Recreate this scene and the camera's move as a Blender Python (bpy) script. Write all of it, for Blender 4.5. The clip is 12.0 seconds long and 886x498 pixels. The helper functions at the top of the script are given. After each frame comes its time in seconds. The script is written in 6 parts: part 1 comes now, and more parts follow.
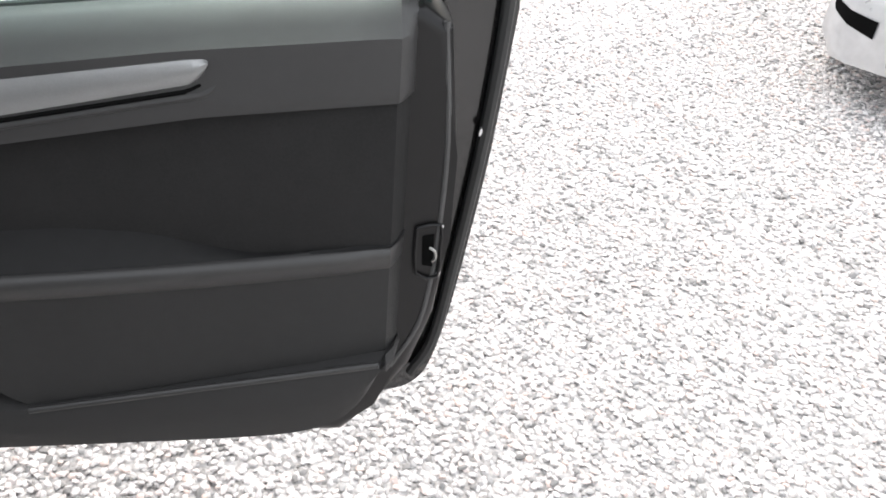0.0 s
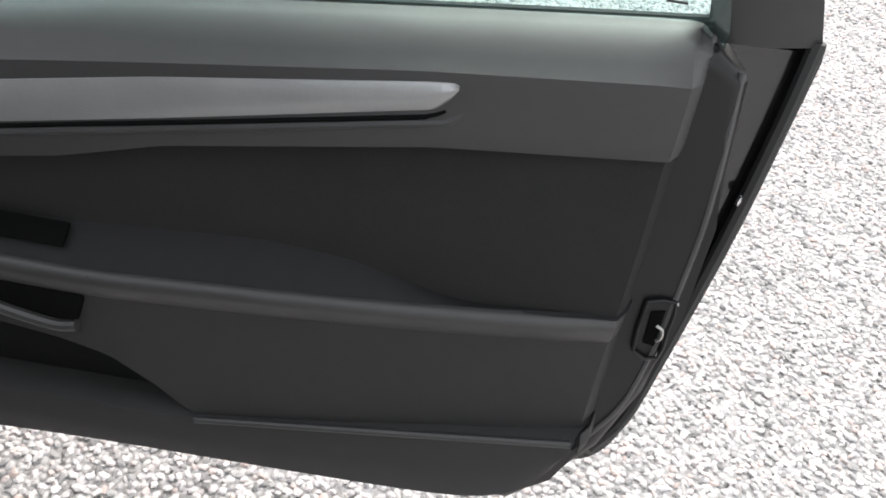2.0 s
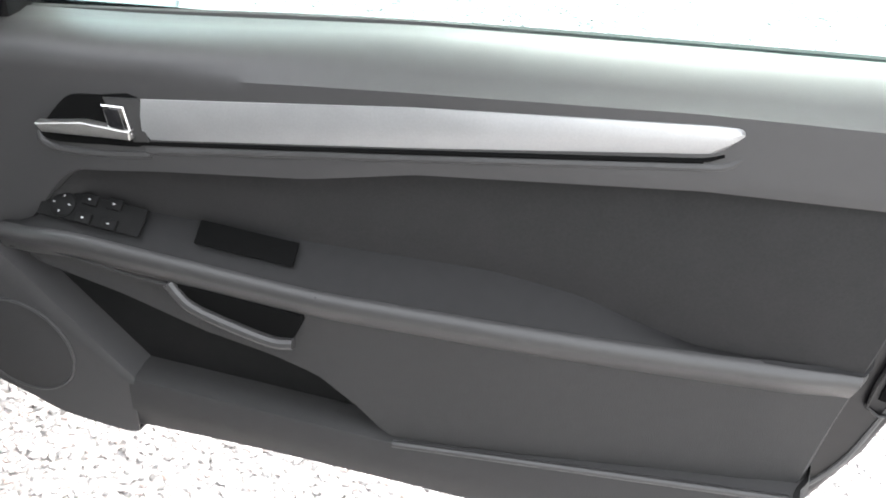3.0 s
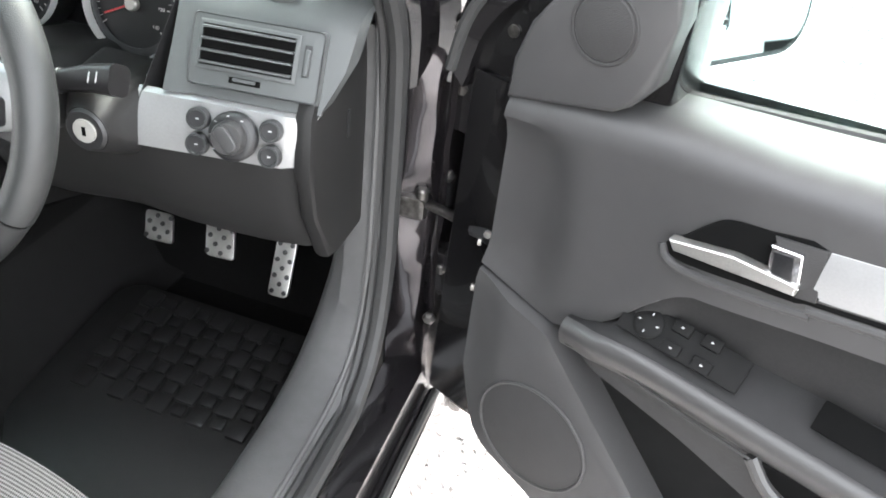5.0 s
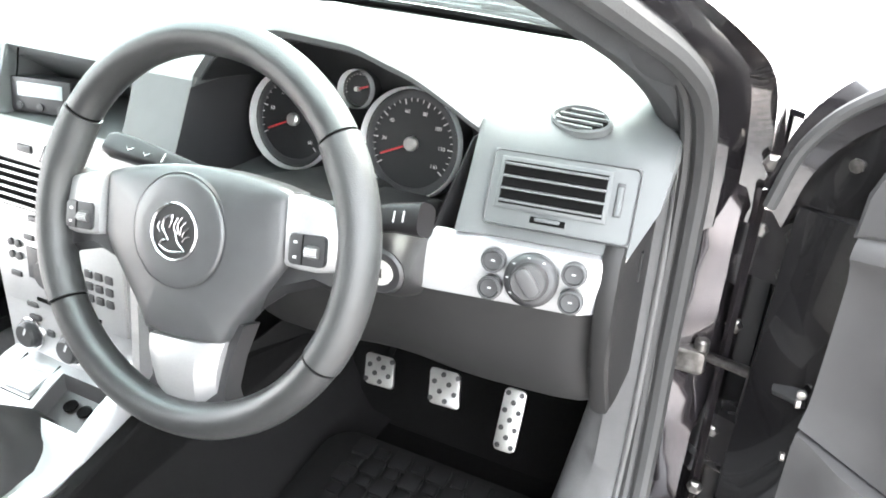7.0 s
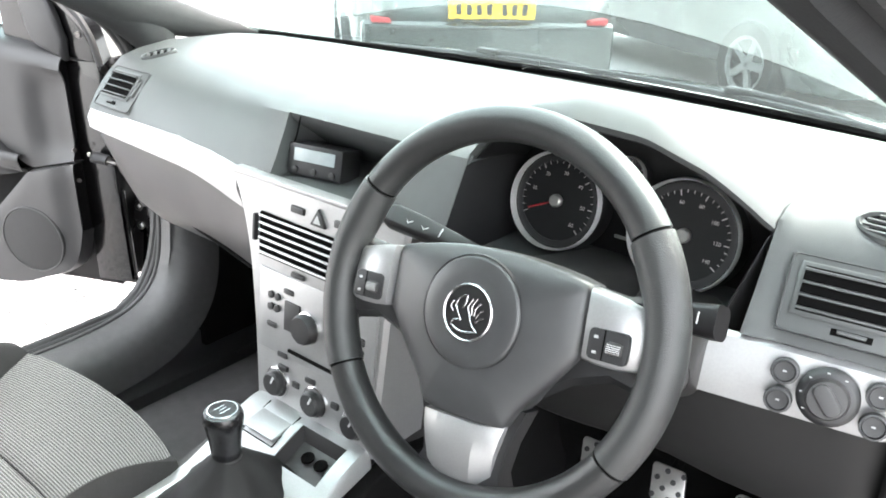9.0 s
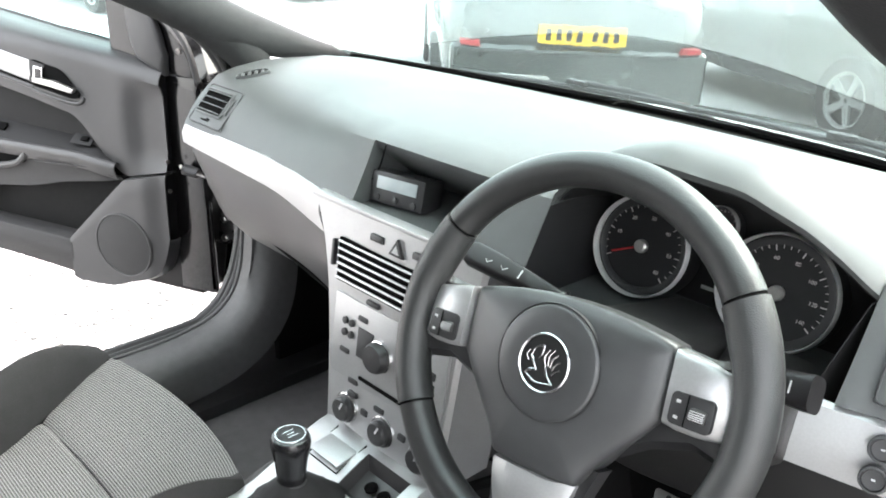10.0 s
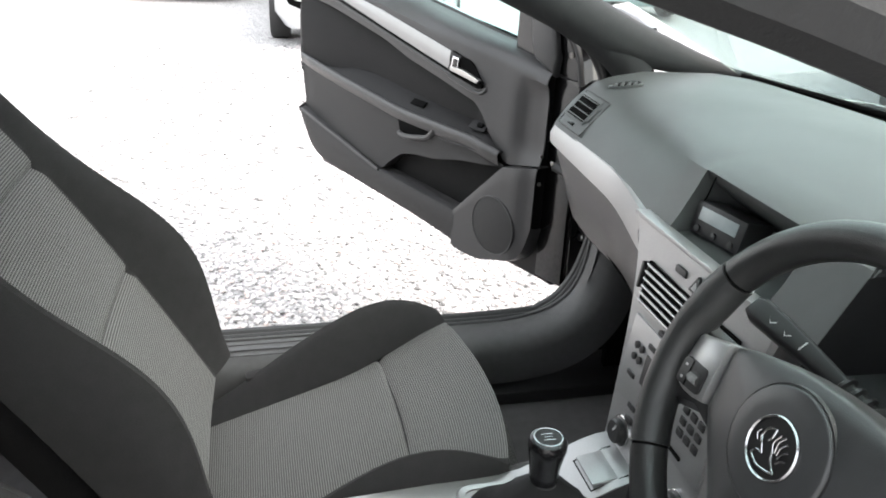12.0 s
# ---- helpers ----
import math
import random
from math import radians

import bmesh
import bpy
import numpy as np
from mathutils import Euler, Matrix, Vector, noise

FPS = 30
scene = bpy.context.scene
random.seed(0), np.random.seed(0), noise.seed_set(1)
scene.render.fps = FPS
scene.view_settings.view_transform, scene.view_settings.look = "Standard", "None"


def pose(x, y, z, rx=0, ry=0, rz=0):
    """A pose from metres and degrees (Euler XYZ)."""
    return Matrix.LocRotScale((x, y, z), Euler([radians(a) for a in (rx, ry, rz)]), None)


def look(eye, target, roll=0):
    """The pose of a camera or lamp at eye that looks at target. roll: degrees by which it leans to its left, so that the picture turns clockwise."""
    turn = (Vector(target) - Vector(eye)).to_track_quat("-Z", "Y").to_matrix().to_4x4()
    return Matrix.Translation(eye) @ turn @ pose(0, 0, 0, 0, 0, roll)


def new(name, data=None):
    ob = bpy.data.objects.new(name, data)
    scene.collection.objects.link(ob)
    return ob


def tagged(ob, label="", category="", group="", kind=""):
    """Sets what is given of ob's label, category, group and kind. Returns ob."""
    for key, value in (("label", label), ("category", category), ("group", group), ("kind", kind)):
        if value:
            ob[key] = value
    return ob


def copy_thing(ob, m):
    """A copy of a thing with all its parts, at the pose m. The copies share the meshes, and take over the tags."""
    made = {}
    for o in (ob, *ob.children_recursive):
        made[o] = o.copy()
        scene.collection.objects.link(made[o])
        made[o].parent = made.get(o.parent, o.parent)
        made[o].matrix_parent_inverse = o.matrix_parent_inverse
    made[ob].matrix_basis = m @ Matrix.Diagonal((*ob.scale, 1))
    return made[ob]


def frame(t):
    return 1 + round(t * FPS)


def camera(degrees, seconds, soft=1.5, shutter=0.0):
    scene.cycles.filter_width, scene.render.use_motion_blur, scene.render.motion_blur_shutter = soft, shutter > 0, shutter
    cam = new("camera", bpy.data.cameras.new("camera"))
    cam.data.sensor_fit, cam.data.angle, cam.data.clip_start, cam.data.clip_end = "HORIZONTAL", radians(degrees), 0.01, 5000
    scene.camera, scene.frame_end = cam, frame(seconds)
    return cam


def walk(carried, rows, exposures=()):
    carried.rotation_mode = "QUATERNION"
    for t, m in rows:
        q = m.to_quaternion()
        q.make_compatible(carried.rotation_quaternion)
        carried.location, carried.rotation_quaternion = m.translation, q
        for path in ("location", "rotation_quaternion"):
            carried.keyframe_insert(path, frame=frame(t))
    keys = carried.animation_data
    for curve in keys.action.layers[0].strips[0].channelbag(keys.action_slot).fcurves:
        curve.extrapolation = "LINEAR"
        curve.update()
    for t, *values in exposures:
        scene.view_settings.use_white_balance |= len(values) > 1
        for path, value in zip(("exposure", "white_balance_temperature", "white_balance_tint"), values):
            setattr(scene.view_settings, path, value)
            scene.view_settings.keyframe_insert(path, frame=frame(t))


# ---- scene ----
cam = camera(58.65, 12.0, soft=1.8, shutter=0.0)
PATH = [
    (0, 1.6079, -1.3727, 1.3652, 55.72, -4.44, -27.27),
    (0.5, 1.6356, -1.3359, 1.3539, 57.38, -5.5, -26.98),
    (1, 1.6457, -1.3013, 1.3431, 56.87, -6.38, -23.75),
    (1.5, 1.634, -1.2529, 1.3365, 56.09, -7.04, -19.07),
    (2, 1.5596, -1.2038, 1.328, 55.21, -6.74, -14.2),
    (2.5, 1.4644, -1.1661, 1.3202, 55.43, -7, -12.06),
    (2.7, 1.424, -1.1519, 1.3185, 55.39, -7.06, -10.87),
    (4.3, 1.1557, -1.1029, 1.3261, 56, -6.58, 2.55),
    (4.5, 1.1269, -1.054, 1.3158, 55.14, -6.52, 6.48),
    (5, 1.05, -0.9123, 1.2932, 52.78, -5.5, 19.14),
    (5.5, 0.9701, -0.8965, 1.2569, 53.2, -3.86, 21.13),
    (6, 0.9172, -0.9075, 1.2327, 57.04, -3.03, 20.63),
    (6.5, 0.8773, -0.9081, 1.2332, 60.54, -2.56, 23.44),
    (7, 0.8452, -0.9145, 1.2408, 62.46, -1.94, 26.71),
    (7.5, 0.8164, -0.9206, 1.2517, 64.09, -1.72, 29.64),
    (7.7, 0.8012, -0.9266, 1.2553, 64.66, -1.51, 30.75),
    (9.3, 0.7161, -0.9687, 1.2588, 66.69, -1.75, 40.32),
    (9.5, 0.7109, -0.9683, 1.2582, 66.87, -1.78, 41.37),
    (10, 0.7077, -0.952, 1.2737, 67.45, -2.8, 45.15),
    (10.5, 0.7184, -0.9729, 1.2865, 67.65, -0.94, 47.19),
    (11, 0.7213, -0.9345, 1.2914, 67.67, -2.63, 52.94),
    (11.5, 0.7471, -0.8583, 1.2914, 65.8, -4.2, 67.51),
    (12, 0.7799, -0.8375, 1.3011, 65.93, -2.95, 76.8),
]
EXPOSURES = [(0.0, 1.24), (0.4, 0.58), (1.5, 0.56), (2.0, 1.05), (2.5, 1.95), (4.5, 3.0), (5.0, 3.4), (5.5, 4.0), (6.0, 4.4), (6.5, 4.5), (7.5, 3.98), (9.5, 3.25), (10.5, 2.86), (11.0, 2.72), (11.5, 2.48), (12.0, 1.95)]
walk(cam, [(r[0], pose(*r[1:])) for r in PATH], EXPOSURES)

# ---------------------------------------------------------------- world and light
world = bpy.data.worlds.new("overcast_sky")
scene.world = world
world.use_nodes = True
wn = world.node_tree.nodes
sky = wn.new("ShaderNodeTexSky")
sky.sky_type = "NISHITA"
sky.sun_disc = False
sky.sun_elevation, sky.sun_rotation = radians(48), radians(25)
sky.air_density, sky.dust_density, sky.ozone_density = 1.2, 4.0, 1.0
soft_sky = wn.new("ShaderNodeMixRGB")
soft_sky.inputs[0].default_value = 0.65
soft_sky.inputs[2].default_value = (6.5, 6.5, 6.4, 1)
world.node_tree.links.new(sky.outputs[0], soft_sky.inputs[1])
world.node_tree.links.new(soft_sky.outputs[0], wn["Background"].inputs[0])
wn["Background"].inputs[1].default_value = 0.17

sun = new("sun", bpy.data.lights.new("sun", "SUN"))
sun.data.energy, sun.data.angle, sun.data.color = 0.9, radians(40), (1.0, 0.96, 0.92)
sun.matrix_world = look((0, 0, 0), (-0.28, -0.60, -0.74))


# ---------------------------------------------------------------- materials
def material(name, base, rough=0.5, metal=0.0, second=None, scale=60.0, bump=0.0, bump_scale=400.0, coat=0.0, rough_var=0.08,
             kind="noise", specular=0.5, per_object=0.0):
    """A surface with colour variation at two scales and a fine relief."""
    m = bpy.data.materials.new(name)
    m.use_nodes = True
    n, l = m.node_tree.nodes, m.node_tree.links
    b = n["Principled BSDF"]
    b.inputs["Metallic"].default_value = metal
    b.inputs["Coat Weight"].default_value = coat
    b.inputs["Coat Roughness"].default_value = 0.04
    b.inputs["Specular IOR Level"].default_value = specular
    tc = n.new("ShaderNodeTexCoord")
    coarse = n.new("ShaderNodeTexNoise")
    coarse.inputs["Scale"].default_value = scale / 12
    coarse.inputs["Detail"].default_value = 5
    fine = n.new("ShaderNodeTexNoise")
    fine.inputs["Scale"].default_value = scale
    fine.inputs["Detail"].default_value = 3
    l.new(tc.outputs["Object"], coarse.inputs["Vector"])
    l.new(tc.outputs["Object"], fine.inputs["Vector"])
    add = n.new("ShaderNodeMath")
    add.operation = "MULTIPLY_ADD"
    add.inputs[1].default_value = 0.5
    half = n.new("ShaderNodeMath")
    half.operation = "MULTIPLY"
    half.inputs[1].default_value = 0.5
    l.new(fine.outputs[0], half.inputs[0])
    l.new(coarse.outputs[0], add.inputs[0])
    l.new(half.outputs[0], add.inputs[2])
    mix = n.new("ShaderNodeMixRGB")
    second = second or tuple(c * 0.8 for c in base)
    mix.inputs[1].default_value = (*second, 1)
    mix.inputs[2].default_value = (*base, 1)
    ramp = n.new("ShaderNodeMapRange")
    ramp.inputs[1].default_value, ramp.inputs[2].default_value = 0.35, 0.65
    l.new(add.outputs[0], ramp.inputs[0])
    l.new(ramp.outputs[0], mix.inputs[0])
    colour = mix.outputs[0]
    if per_object:
        info = n.new("ShaderNodeObjectInfo")
        hsv = n.new("ShaderNodeHueSaturation")
        r = n.new("ShaderNodeMapRange")
        r.inputs[3].default_value, r.inputs[4].default_value = 1 - per_object, 1 + per_object
        l.new(info.outputs["Random"], r.inputs[0])
        l.new(r.outputs[0], hsv.inputs["Value"])
        l.new(colour, hsv.inputs["Color"])
        colour = hsv.outputs[0]
    l.new(colour, b.inputs["Base Color"])
    rr = n.new("ShaderNodeMapRange")
    rr.inputs[3].default_value, rr.inputs[4].default_value = max(rough - rough_var, 0.02), min(rough + rough_var, 1)
    l.new(coarse.outputs[0], rr.inputs[0])
    l.new(rr.outputs[0], b.inputs["Roughness"])
    if bump:
        if kind == "grain":
            tex = n.new("ShaderNodeTexVoronoi")
            out = tex.outputs["Distance"]
        else:
            tex = n.new("ShaderNodeTexNoise")
            tex.inputs["Detail"].default_value = 4
            out = tex.outputs[0]
        tex.inputs["Scale"].default_value = bump_scale
        l.new(tc.outputs["Object"], tex.inputs["Vector"])
        bp = n.new("ShaderNodeBump")
        bp.inputs["Strength"].default_value = bump
        bp.inputs["Distance"].default_value = 0.001
        l.new(out, bp.inputs["Height"])
        l.new(bp.outputs[0], b.inputs["Normal"])
    return m


PLASTIC = material("door_plastic", (0.0345, 0.0337, 0.034), 0.46, second=(0.031, 0.0302, 0.0305), bump=0.12, bump_scale=1300, kind="grain", specular=0.45)
PLASTIC_LOW = material("lower_plastic", (0.026, 0.0253, 0.0253), 0.6, second=(0.022, 0.0213, 0.0213), bump=0.4, bump_scale=800, kind="grain", specular=0.3)
DASH = material("dashboard_skin", (0.068, 0.072, 0.072), 0.46, second=(0.063, 0.067, 0.067), bump=0.10, bump_scale=1100, kind="grain", specular=0.30)
DARK = material("black_plastic", (0.016, 0.016, 0.017), 0.45, bump=0.2, bump_scale=700)
# Matt black parts, and plates that carry a recess's shade in their colour.
CAVITY = material("matt_black_and_recess_shade", (0.004, 0.004, 0.004), 0.9, specular=0.05)
ARMTOP = material("soft_black_ledge", (0.016, 0.0157, 0.016), 0.65, bump=0.15, bump_scale=1200, kind="grain", specular=0.18)
OILY = material("oily_steel", (0.22, 0.21, 0.20), 0.30, 0.85, second=(0.07, 0.065, 0.06), scale=120)
INSERT = material("door_fabric", (0.022, 0.0212, 0.0212), 0.85, second=(0.016, 0.0155, 0.0155), scale=300, bump=0.6, bump_scale=1600, specular=0.2)
SILVER = material("satin_silver_trim", (0.33, 0.33, 0.33), 0.36, 0.62, second=(0.30, 0.30, 0.30), scale=400, bump=0.05, bump_scale=2500)
CHROME = material("chrome", (0.80, 0.80, 0.81), 0.10, 1.0, rough_var=0.04)
STEEL = material("brushed_steel", (0.46, 0.45, 0.43), 0.34, 0.9, scale=500, bump=0.1, bump_scale=1500)
PAINT = material("black_car_paint", (0.0065, 0.006, 0.0065), 0.22, 0.2, second=(0.010, 0.009, 0.010), coat=1.0, scale=30, bump=0.08, bump_scale=14)
RUBBER = material("rubber_seal", (0.022, 0.022, 0.022), 0.6, bump=0.3, bump_scale=500)
# CARPET, TUNNEL and FLOOR: one carpet, with shade or light put into its tone.
CARPET = material("shaded_carpet", (0.0055, 0.0053, 0.0053), 0.95, second=(0.0035, 0.0034, 0.0034), scale=500, bump=1.0, bump_scale=1300, specular=0.1)
ROLL = material("smooth_rolled_plastic", (0.033, 0.032, 0.032), 0.40, second=(0.029, 0.028, 0.028), bump=0.12, bump_scale=900, kind="grain")
LEATHER = material("wheel_leather", (0.019, 0.0197, 0.0197), 0.34, second=(0.015, 0.015, 0.015), scale=200, bump=0.18, bump_scale=900, kind="grain")
LEATHER_DOT = material("perforated_leather", (0.022, 0.023, 0.023), 0.40, bump=0.28, bump_scale=1000, kind="grain")
BEZEL = material("bright_bezel", (0.88, 0.88, 0.88), 0.34, 0.6)
PILLARPAINT = material("black_inner_paint", (0.060, 0.053, 0.056), 0.24, 0.8, second=(0.035, 0.031, 0.034), coat=1.0, scale=30, bump=0.10, bump_scale=14)
EMBLEM = material("satin_chrome", (0.50, 0.50, 0.51), 0.26, 1.0)
FLOOR = material("lit_carpet", (0.095, 0.092, 0.092), 0.95, second=(0.072, 0.070, 0.070), scale=500, bump=1.0, bump_scale=1300, specular=0.1)
TUNNEL = material("shaded_tunnel_carpet", (0.012, 0.0117, 0.0117), 0.95, second=(0.009, 0.0088, 0.0088), scale=500, bump=1.0, bump_scale=1300, specular=0.1)
SATIN = material("satin_black_steel", (0.008, 0.0075, 0.008), 0.38, bump=0.1, bump_scale=60, specular=0.3)
# Dull black for switches; in the door pocket it paints the inner shade.
POCKET = material("dull_black_and_pocket_shade", (0.0075, 0.0073, 0.0073), 0.7, second=(0.005, 0.005, 0.005), specular=0.12, bump=0.2, bump_scale=900)
KNEE = material("knee_plastic", (0.0140, 0.0137, 0.0137), 0.5, second=(0.0118, 0.0116, 0.0116), bump=0.12, bump_scale=1200, kind="grain", specular=0.28)
JAMB = material("black_jamb_paint", (0.0040, 0.0038, 0.0041), 0.25, specular=0.3, coat=0.6, bump=0.15, bump_scale=25)
HINGE = material("painted_hinge_steel", (0.020, 0.019, 0.020), 0.28, 0.3, second=(0.035, 0.033, 0.034), coat=1.0, scale=60, bump=0.12, bump_scale=40)
HUBSKIN = material("hub_plastic", (0.036, 0.037, 0.038), 0.40, bump=0.1, bump_scale=900, kind="grain")
SEATSIDE = material("seat_bolster_cloth", (0.032, 0.031, 0.031), 0.9, second=(0.025, 0.0243, 0.0243), scale=500, bump=0.7, bump_scale=1500, specular=0.15)
LINING = material("roof_lining", (0.060, 0.058, 0.055), 0.95, bump=0.5, bump_scale=900)
PILLAR = material("pillar_trim", (0.028, 0.029, 0.030), 0.7, specular=0.2, bump=0.3, bump_scale=900, kind="grain")
SCUFF = material("sill_plastic", (0.074, 0.073, 0.073), 0.5, specular=0.35, bump=0.3, bump_scale=700, kind="grain")
MIRROR = material("mirror_glass", (0.9, 0.9, 0.9), 0.02, 1.0, rough_var=0.0)
PRINT = material("pale_print", (0.42, 0.42, 0.42), 0.6, specular=0.2)
PLATE = material("white_plate", (0.75, 0.75, 0.74), 0.5)
RED = material("red_needle", (0.36, 0.02, 0.025), 0.45)
DIALPRINT = material("dial_print", (0.42, 0.39, 0.39), 0.6, specular=0.2)
LCD = material("grey_display", (0.30, 0.33, 0.34), 0.25)
DIAL = material("dial_black", (0.0095, 0.0095, 0.010), 0.45, specular=0.3)
GLOSS = material("gloss_black_plastic", (0.010, 0.010, 0.011), 0.22)
MATRUB = material("rubber_mat", (0.0080, 0.0079, 0.0079), 0.5, second=(0.006, 0.0059, 0.0059), bump=0.4, bump_scale=500, specular=0.35)
KEYFACE = material("lock_face", (0.50, 0.49, 0.46), 0.35, 0.4)


def glass_material(name, tint, rough=0.0, ior=1.45):
    m = bpy.data.materials.new(name)
    m.use_nodes = True
    b = m.node_tree.nodes["Principled BSDF"]
    b.inputs["Base Color"].default_value = (*tint, 1)
    b.inputs["Transmission Weight"].default_value = 1.0
    b.inputs["Roughness"].default_value = rough
    b.inputs["IOR"].default_value = ior
    return m


def dusty_veil(m, amount):
    """A thin film of dust over a pane that also stands in for a pale veil of reflected light."""
    n, l = m.node_tree.nodes, m.node_tree.links
    film = n.new("ShaderNodeBsdfTranslucent")
    film.inputs["Color"].default_value = (0.76, 0.82, 0.80, 1)
    tc = n.new("ShaderNodeTexCoord")
    specks = n.new("ShaderNodeTexNoise")
    specks.inputs["Scale"].default_value = 9
    specks.inputs["Detail"].default_value = 8
    l.new(tc.outputs["Object"], specks.inputs["Vector"])
    r = n.new("ShaderNodeMapRange")
    r.inputs[3].default_value, r.inputs[4].default_value = amount * .7, amount * 1.3
    l.new(specks.outputs[0], r.inputs[0])
    mix = n.new("ShaderNodeMixShader")
    l.new(r.outputs[0], mix.inputs[0])
    l.new(n["Principled BSDF"].outputs[0], mix.inputs[1])
    l.new(film.outputs[0], mix.inputs[2])
    l.new(mix.outputs[0], n["Material Output"].inputs[0])
    return m


GLASS = glass_material("tinted_window_glass", (0.72, 0.95, 0.92))
# The film adds reflected haze over the screen as well as dust.
SCREEN = dusty_veil(glass_material("laminated_screen_glass", (0.78, 0.97, 0.94), ior=2.0), .008)


def seat_fabric():
    """Fine light and dark ribs, woven."""
    m = material("ribbed_seat_fabric", (0.20, 0.194, 0.188), 0.9, specular=0.1)
    n, l = m.node_tree.nodes, m.node_tree.links
    b = n["Principled BSDF"]
    tc = n.new("ShaderNodeTexCoord")
    w = n.new("ShaderNodeTexWave")
    w.wave_type, w.bands_direction = "BANDS", "X"
    w.inputs["Scale"].default_value = 74
    w.inputs["Distortion"].default_value = 0.4
    w.inputs["Detail Scale"].default_value = 30
    v = n.new("ShaderNodeTexWave")
    v.wave_type, v.bands_direction = "BANDS", "Y"
    v.inputs["Scale"].default_value = 110
    for q in (w, v):
        l.new(tc.outputs["UV"], q.inputs["Vector"])
    mul = n.new("ShaderNodeMath")
    mul.operation = "MULTIPLY_ADD"
    mul.inputs[1].default_value = 0.6
    l.new(v.outputs["Fac"], mul.inputs[0])
    l.new(w.outputs["Fac"], mul.inputs[2])
    mix = n.new("ShaderNodeMixRGB")
    mix.inputs[1].default_value = (0.036, 0.035, 0.034, 1)
    mix.inputs[2].default_value = (0.205, 0.199, 0.195, 1)
    r = n.new("ShaderNodeMapRange")
    r.inputs[1].default_value, r.inputs[2].default_value = 0.2, 1.35
    l.new(mul.outputs[0], r.inputs[0])
    l.new(r.outputs[0], mix.inputs[0])
    l.new(mix.outputs[0], b.inputs["Base Color"])
    bp = n.new("ShaderNodeBump")
    bp.inputs["Strength"].default_value, bp.inputs["Distance"].default_value = 0.6, 0.001
    l.new(mul.outputs[0], bp.inputs["Height"])
    l.new(bp.outputs[0], b.inputs["Normal"])
    return m


FABRIC = seat_fabric()


# ---------------------------------------------------------------- mesh helpers
MIRRORED = [False]


def empty(name, m=None, label="", category="", group="", kind=""):
    ob = new(name)
    ob.empty_display_size = 0.05
    if m is not None:
        ob.matrix_world = m
    return tagged(ob, label, category, group, kind)


def part(name, bm, mat, parent=None, label="", m=None, sharp=35, flip=True):
    """Links a bmesh as one mesh object under a thing or a part."""
    if MIRRORED[0]:
        bmesh.ops.scale(bm, vec=(-1, 1, 1), verts=bm.verts)
    bmesh.ops.recalc_face_normals(bm, faces=bm.faces)
    me = bpy.data.meshes.new(name)
    bm.to_mesh(me)
    bm.free()
    me.materials.append(mat)
    me.shade_smooth()
    me.set_sharp_from_angle(angle=radians(sharp))
    ob = new(name, me)
    if parent is not None:
        ob.parent = parent
    if m is not None:
        ob.matrix_basis = m
    return tagged(ob, label)


def box(size, at=(0, 0, 0), bevel=0.0, segments=2, turn=None, bm=None):
    bm = bm or bmesh.new()
    mat = Matrix.Translation(at) @ (turn or Matrix()) @ Matrix.Diagonal((*size, 1))
    r = bmesh.ops.create_cube(bm, size=1, matrix=mat)
    if bevel:
        es = list({e for v in r["verts"] for e in v.link_edges})
        bmesh.ops.bevel(bm, geom=es, offset=bevel, segments=segments, profile=0.6, affect="EDGES")
    return bm


def lathe(profile, n=32, bm=None, m=None, cap=True):
    """A body of revolution round z from (radius, z) pairs."""
    bm = bm or bmesh.new()
    rings = []
    for r, z in profile:
        rings.append([bm.verts.new(((m or Matrix()) @ Vector((r * math.cos(a), r * math.sin(a), z)))) for a in (2 * math.pi * k / n for k in range(n))])
    for a, b in zip(rings, rings[1:]):
        for k in range(n):
            bm.faces.new((a[k], a[(k + 1) % n], b[(k + 1) % n], b[k]))
    if cap:
        for ring in (rings[0], rings[-1]):
            if (ring[0].co - ring[n // 2].co).length > 1e-5:
                bm.faces.new(ring)
    return bm


def sheet(rows, closed=False, bm=None, uv=False):
    """A skin over rows of points."""
    bm = bm or bmesh.new()
    vs = [[bm.verts.new(p) for p in row] for row in rows]
    layer = bm.loops.layers.uv.new("UVMap") if uv else None
    for i in range(len(vs) - 1):
        m = len(vs[i])
        for j in range(m if closed else m - 1):
            q = (vs[i][j], vs[i][(j + 1) % m], vs[i + 1][(j + 1) % m], vs[i + 1][j])
            if len({tuple(round(c, 6) for c in v.co) for v in q}) < 3:
                continue
            f = bm.faces.new(q)
    return bm


def thick(bm, t):
    """Gives a skin thickness: a second layer along the vertex normals, and a rim."""
    bmesh.ops.recalc_face_normals(bm, faces=bm.faces)
    bm.normal_update()
    bm.verts.index_update()
    old = list(bm.verts)
    faces = list(bm.faces)
    rim = [tuple(e.verts) for e in bm.edges if len(e.link_faces) == 1]
    new_verts = [bm.verts.new(v.co - v.normal * abs(t)) for v in old]
    for f in faces:
        bm.faces.new([new_verts[v.index] for v in reversed(f.verts)])
    for a, b in rim:
        bm.faces.new((a, b, new_verts[b.index], new_verts[a.index]))
    return bm


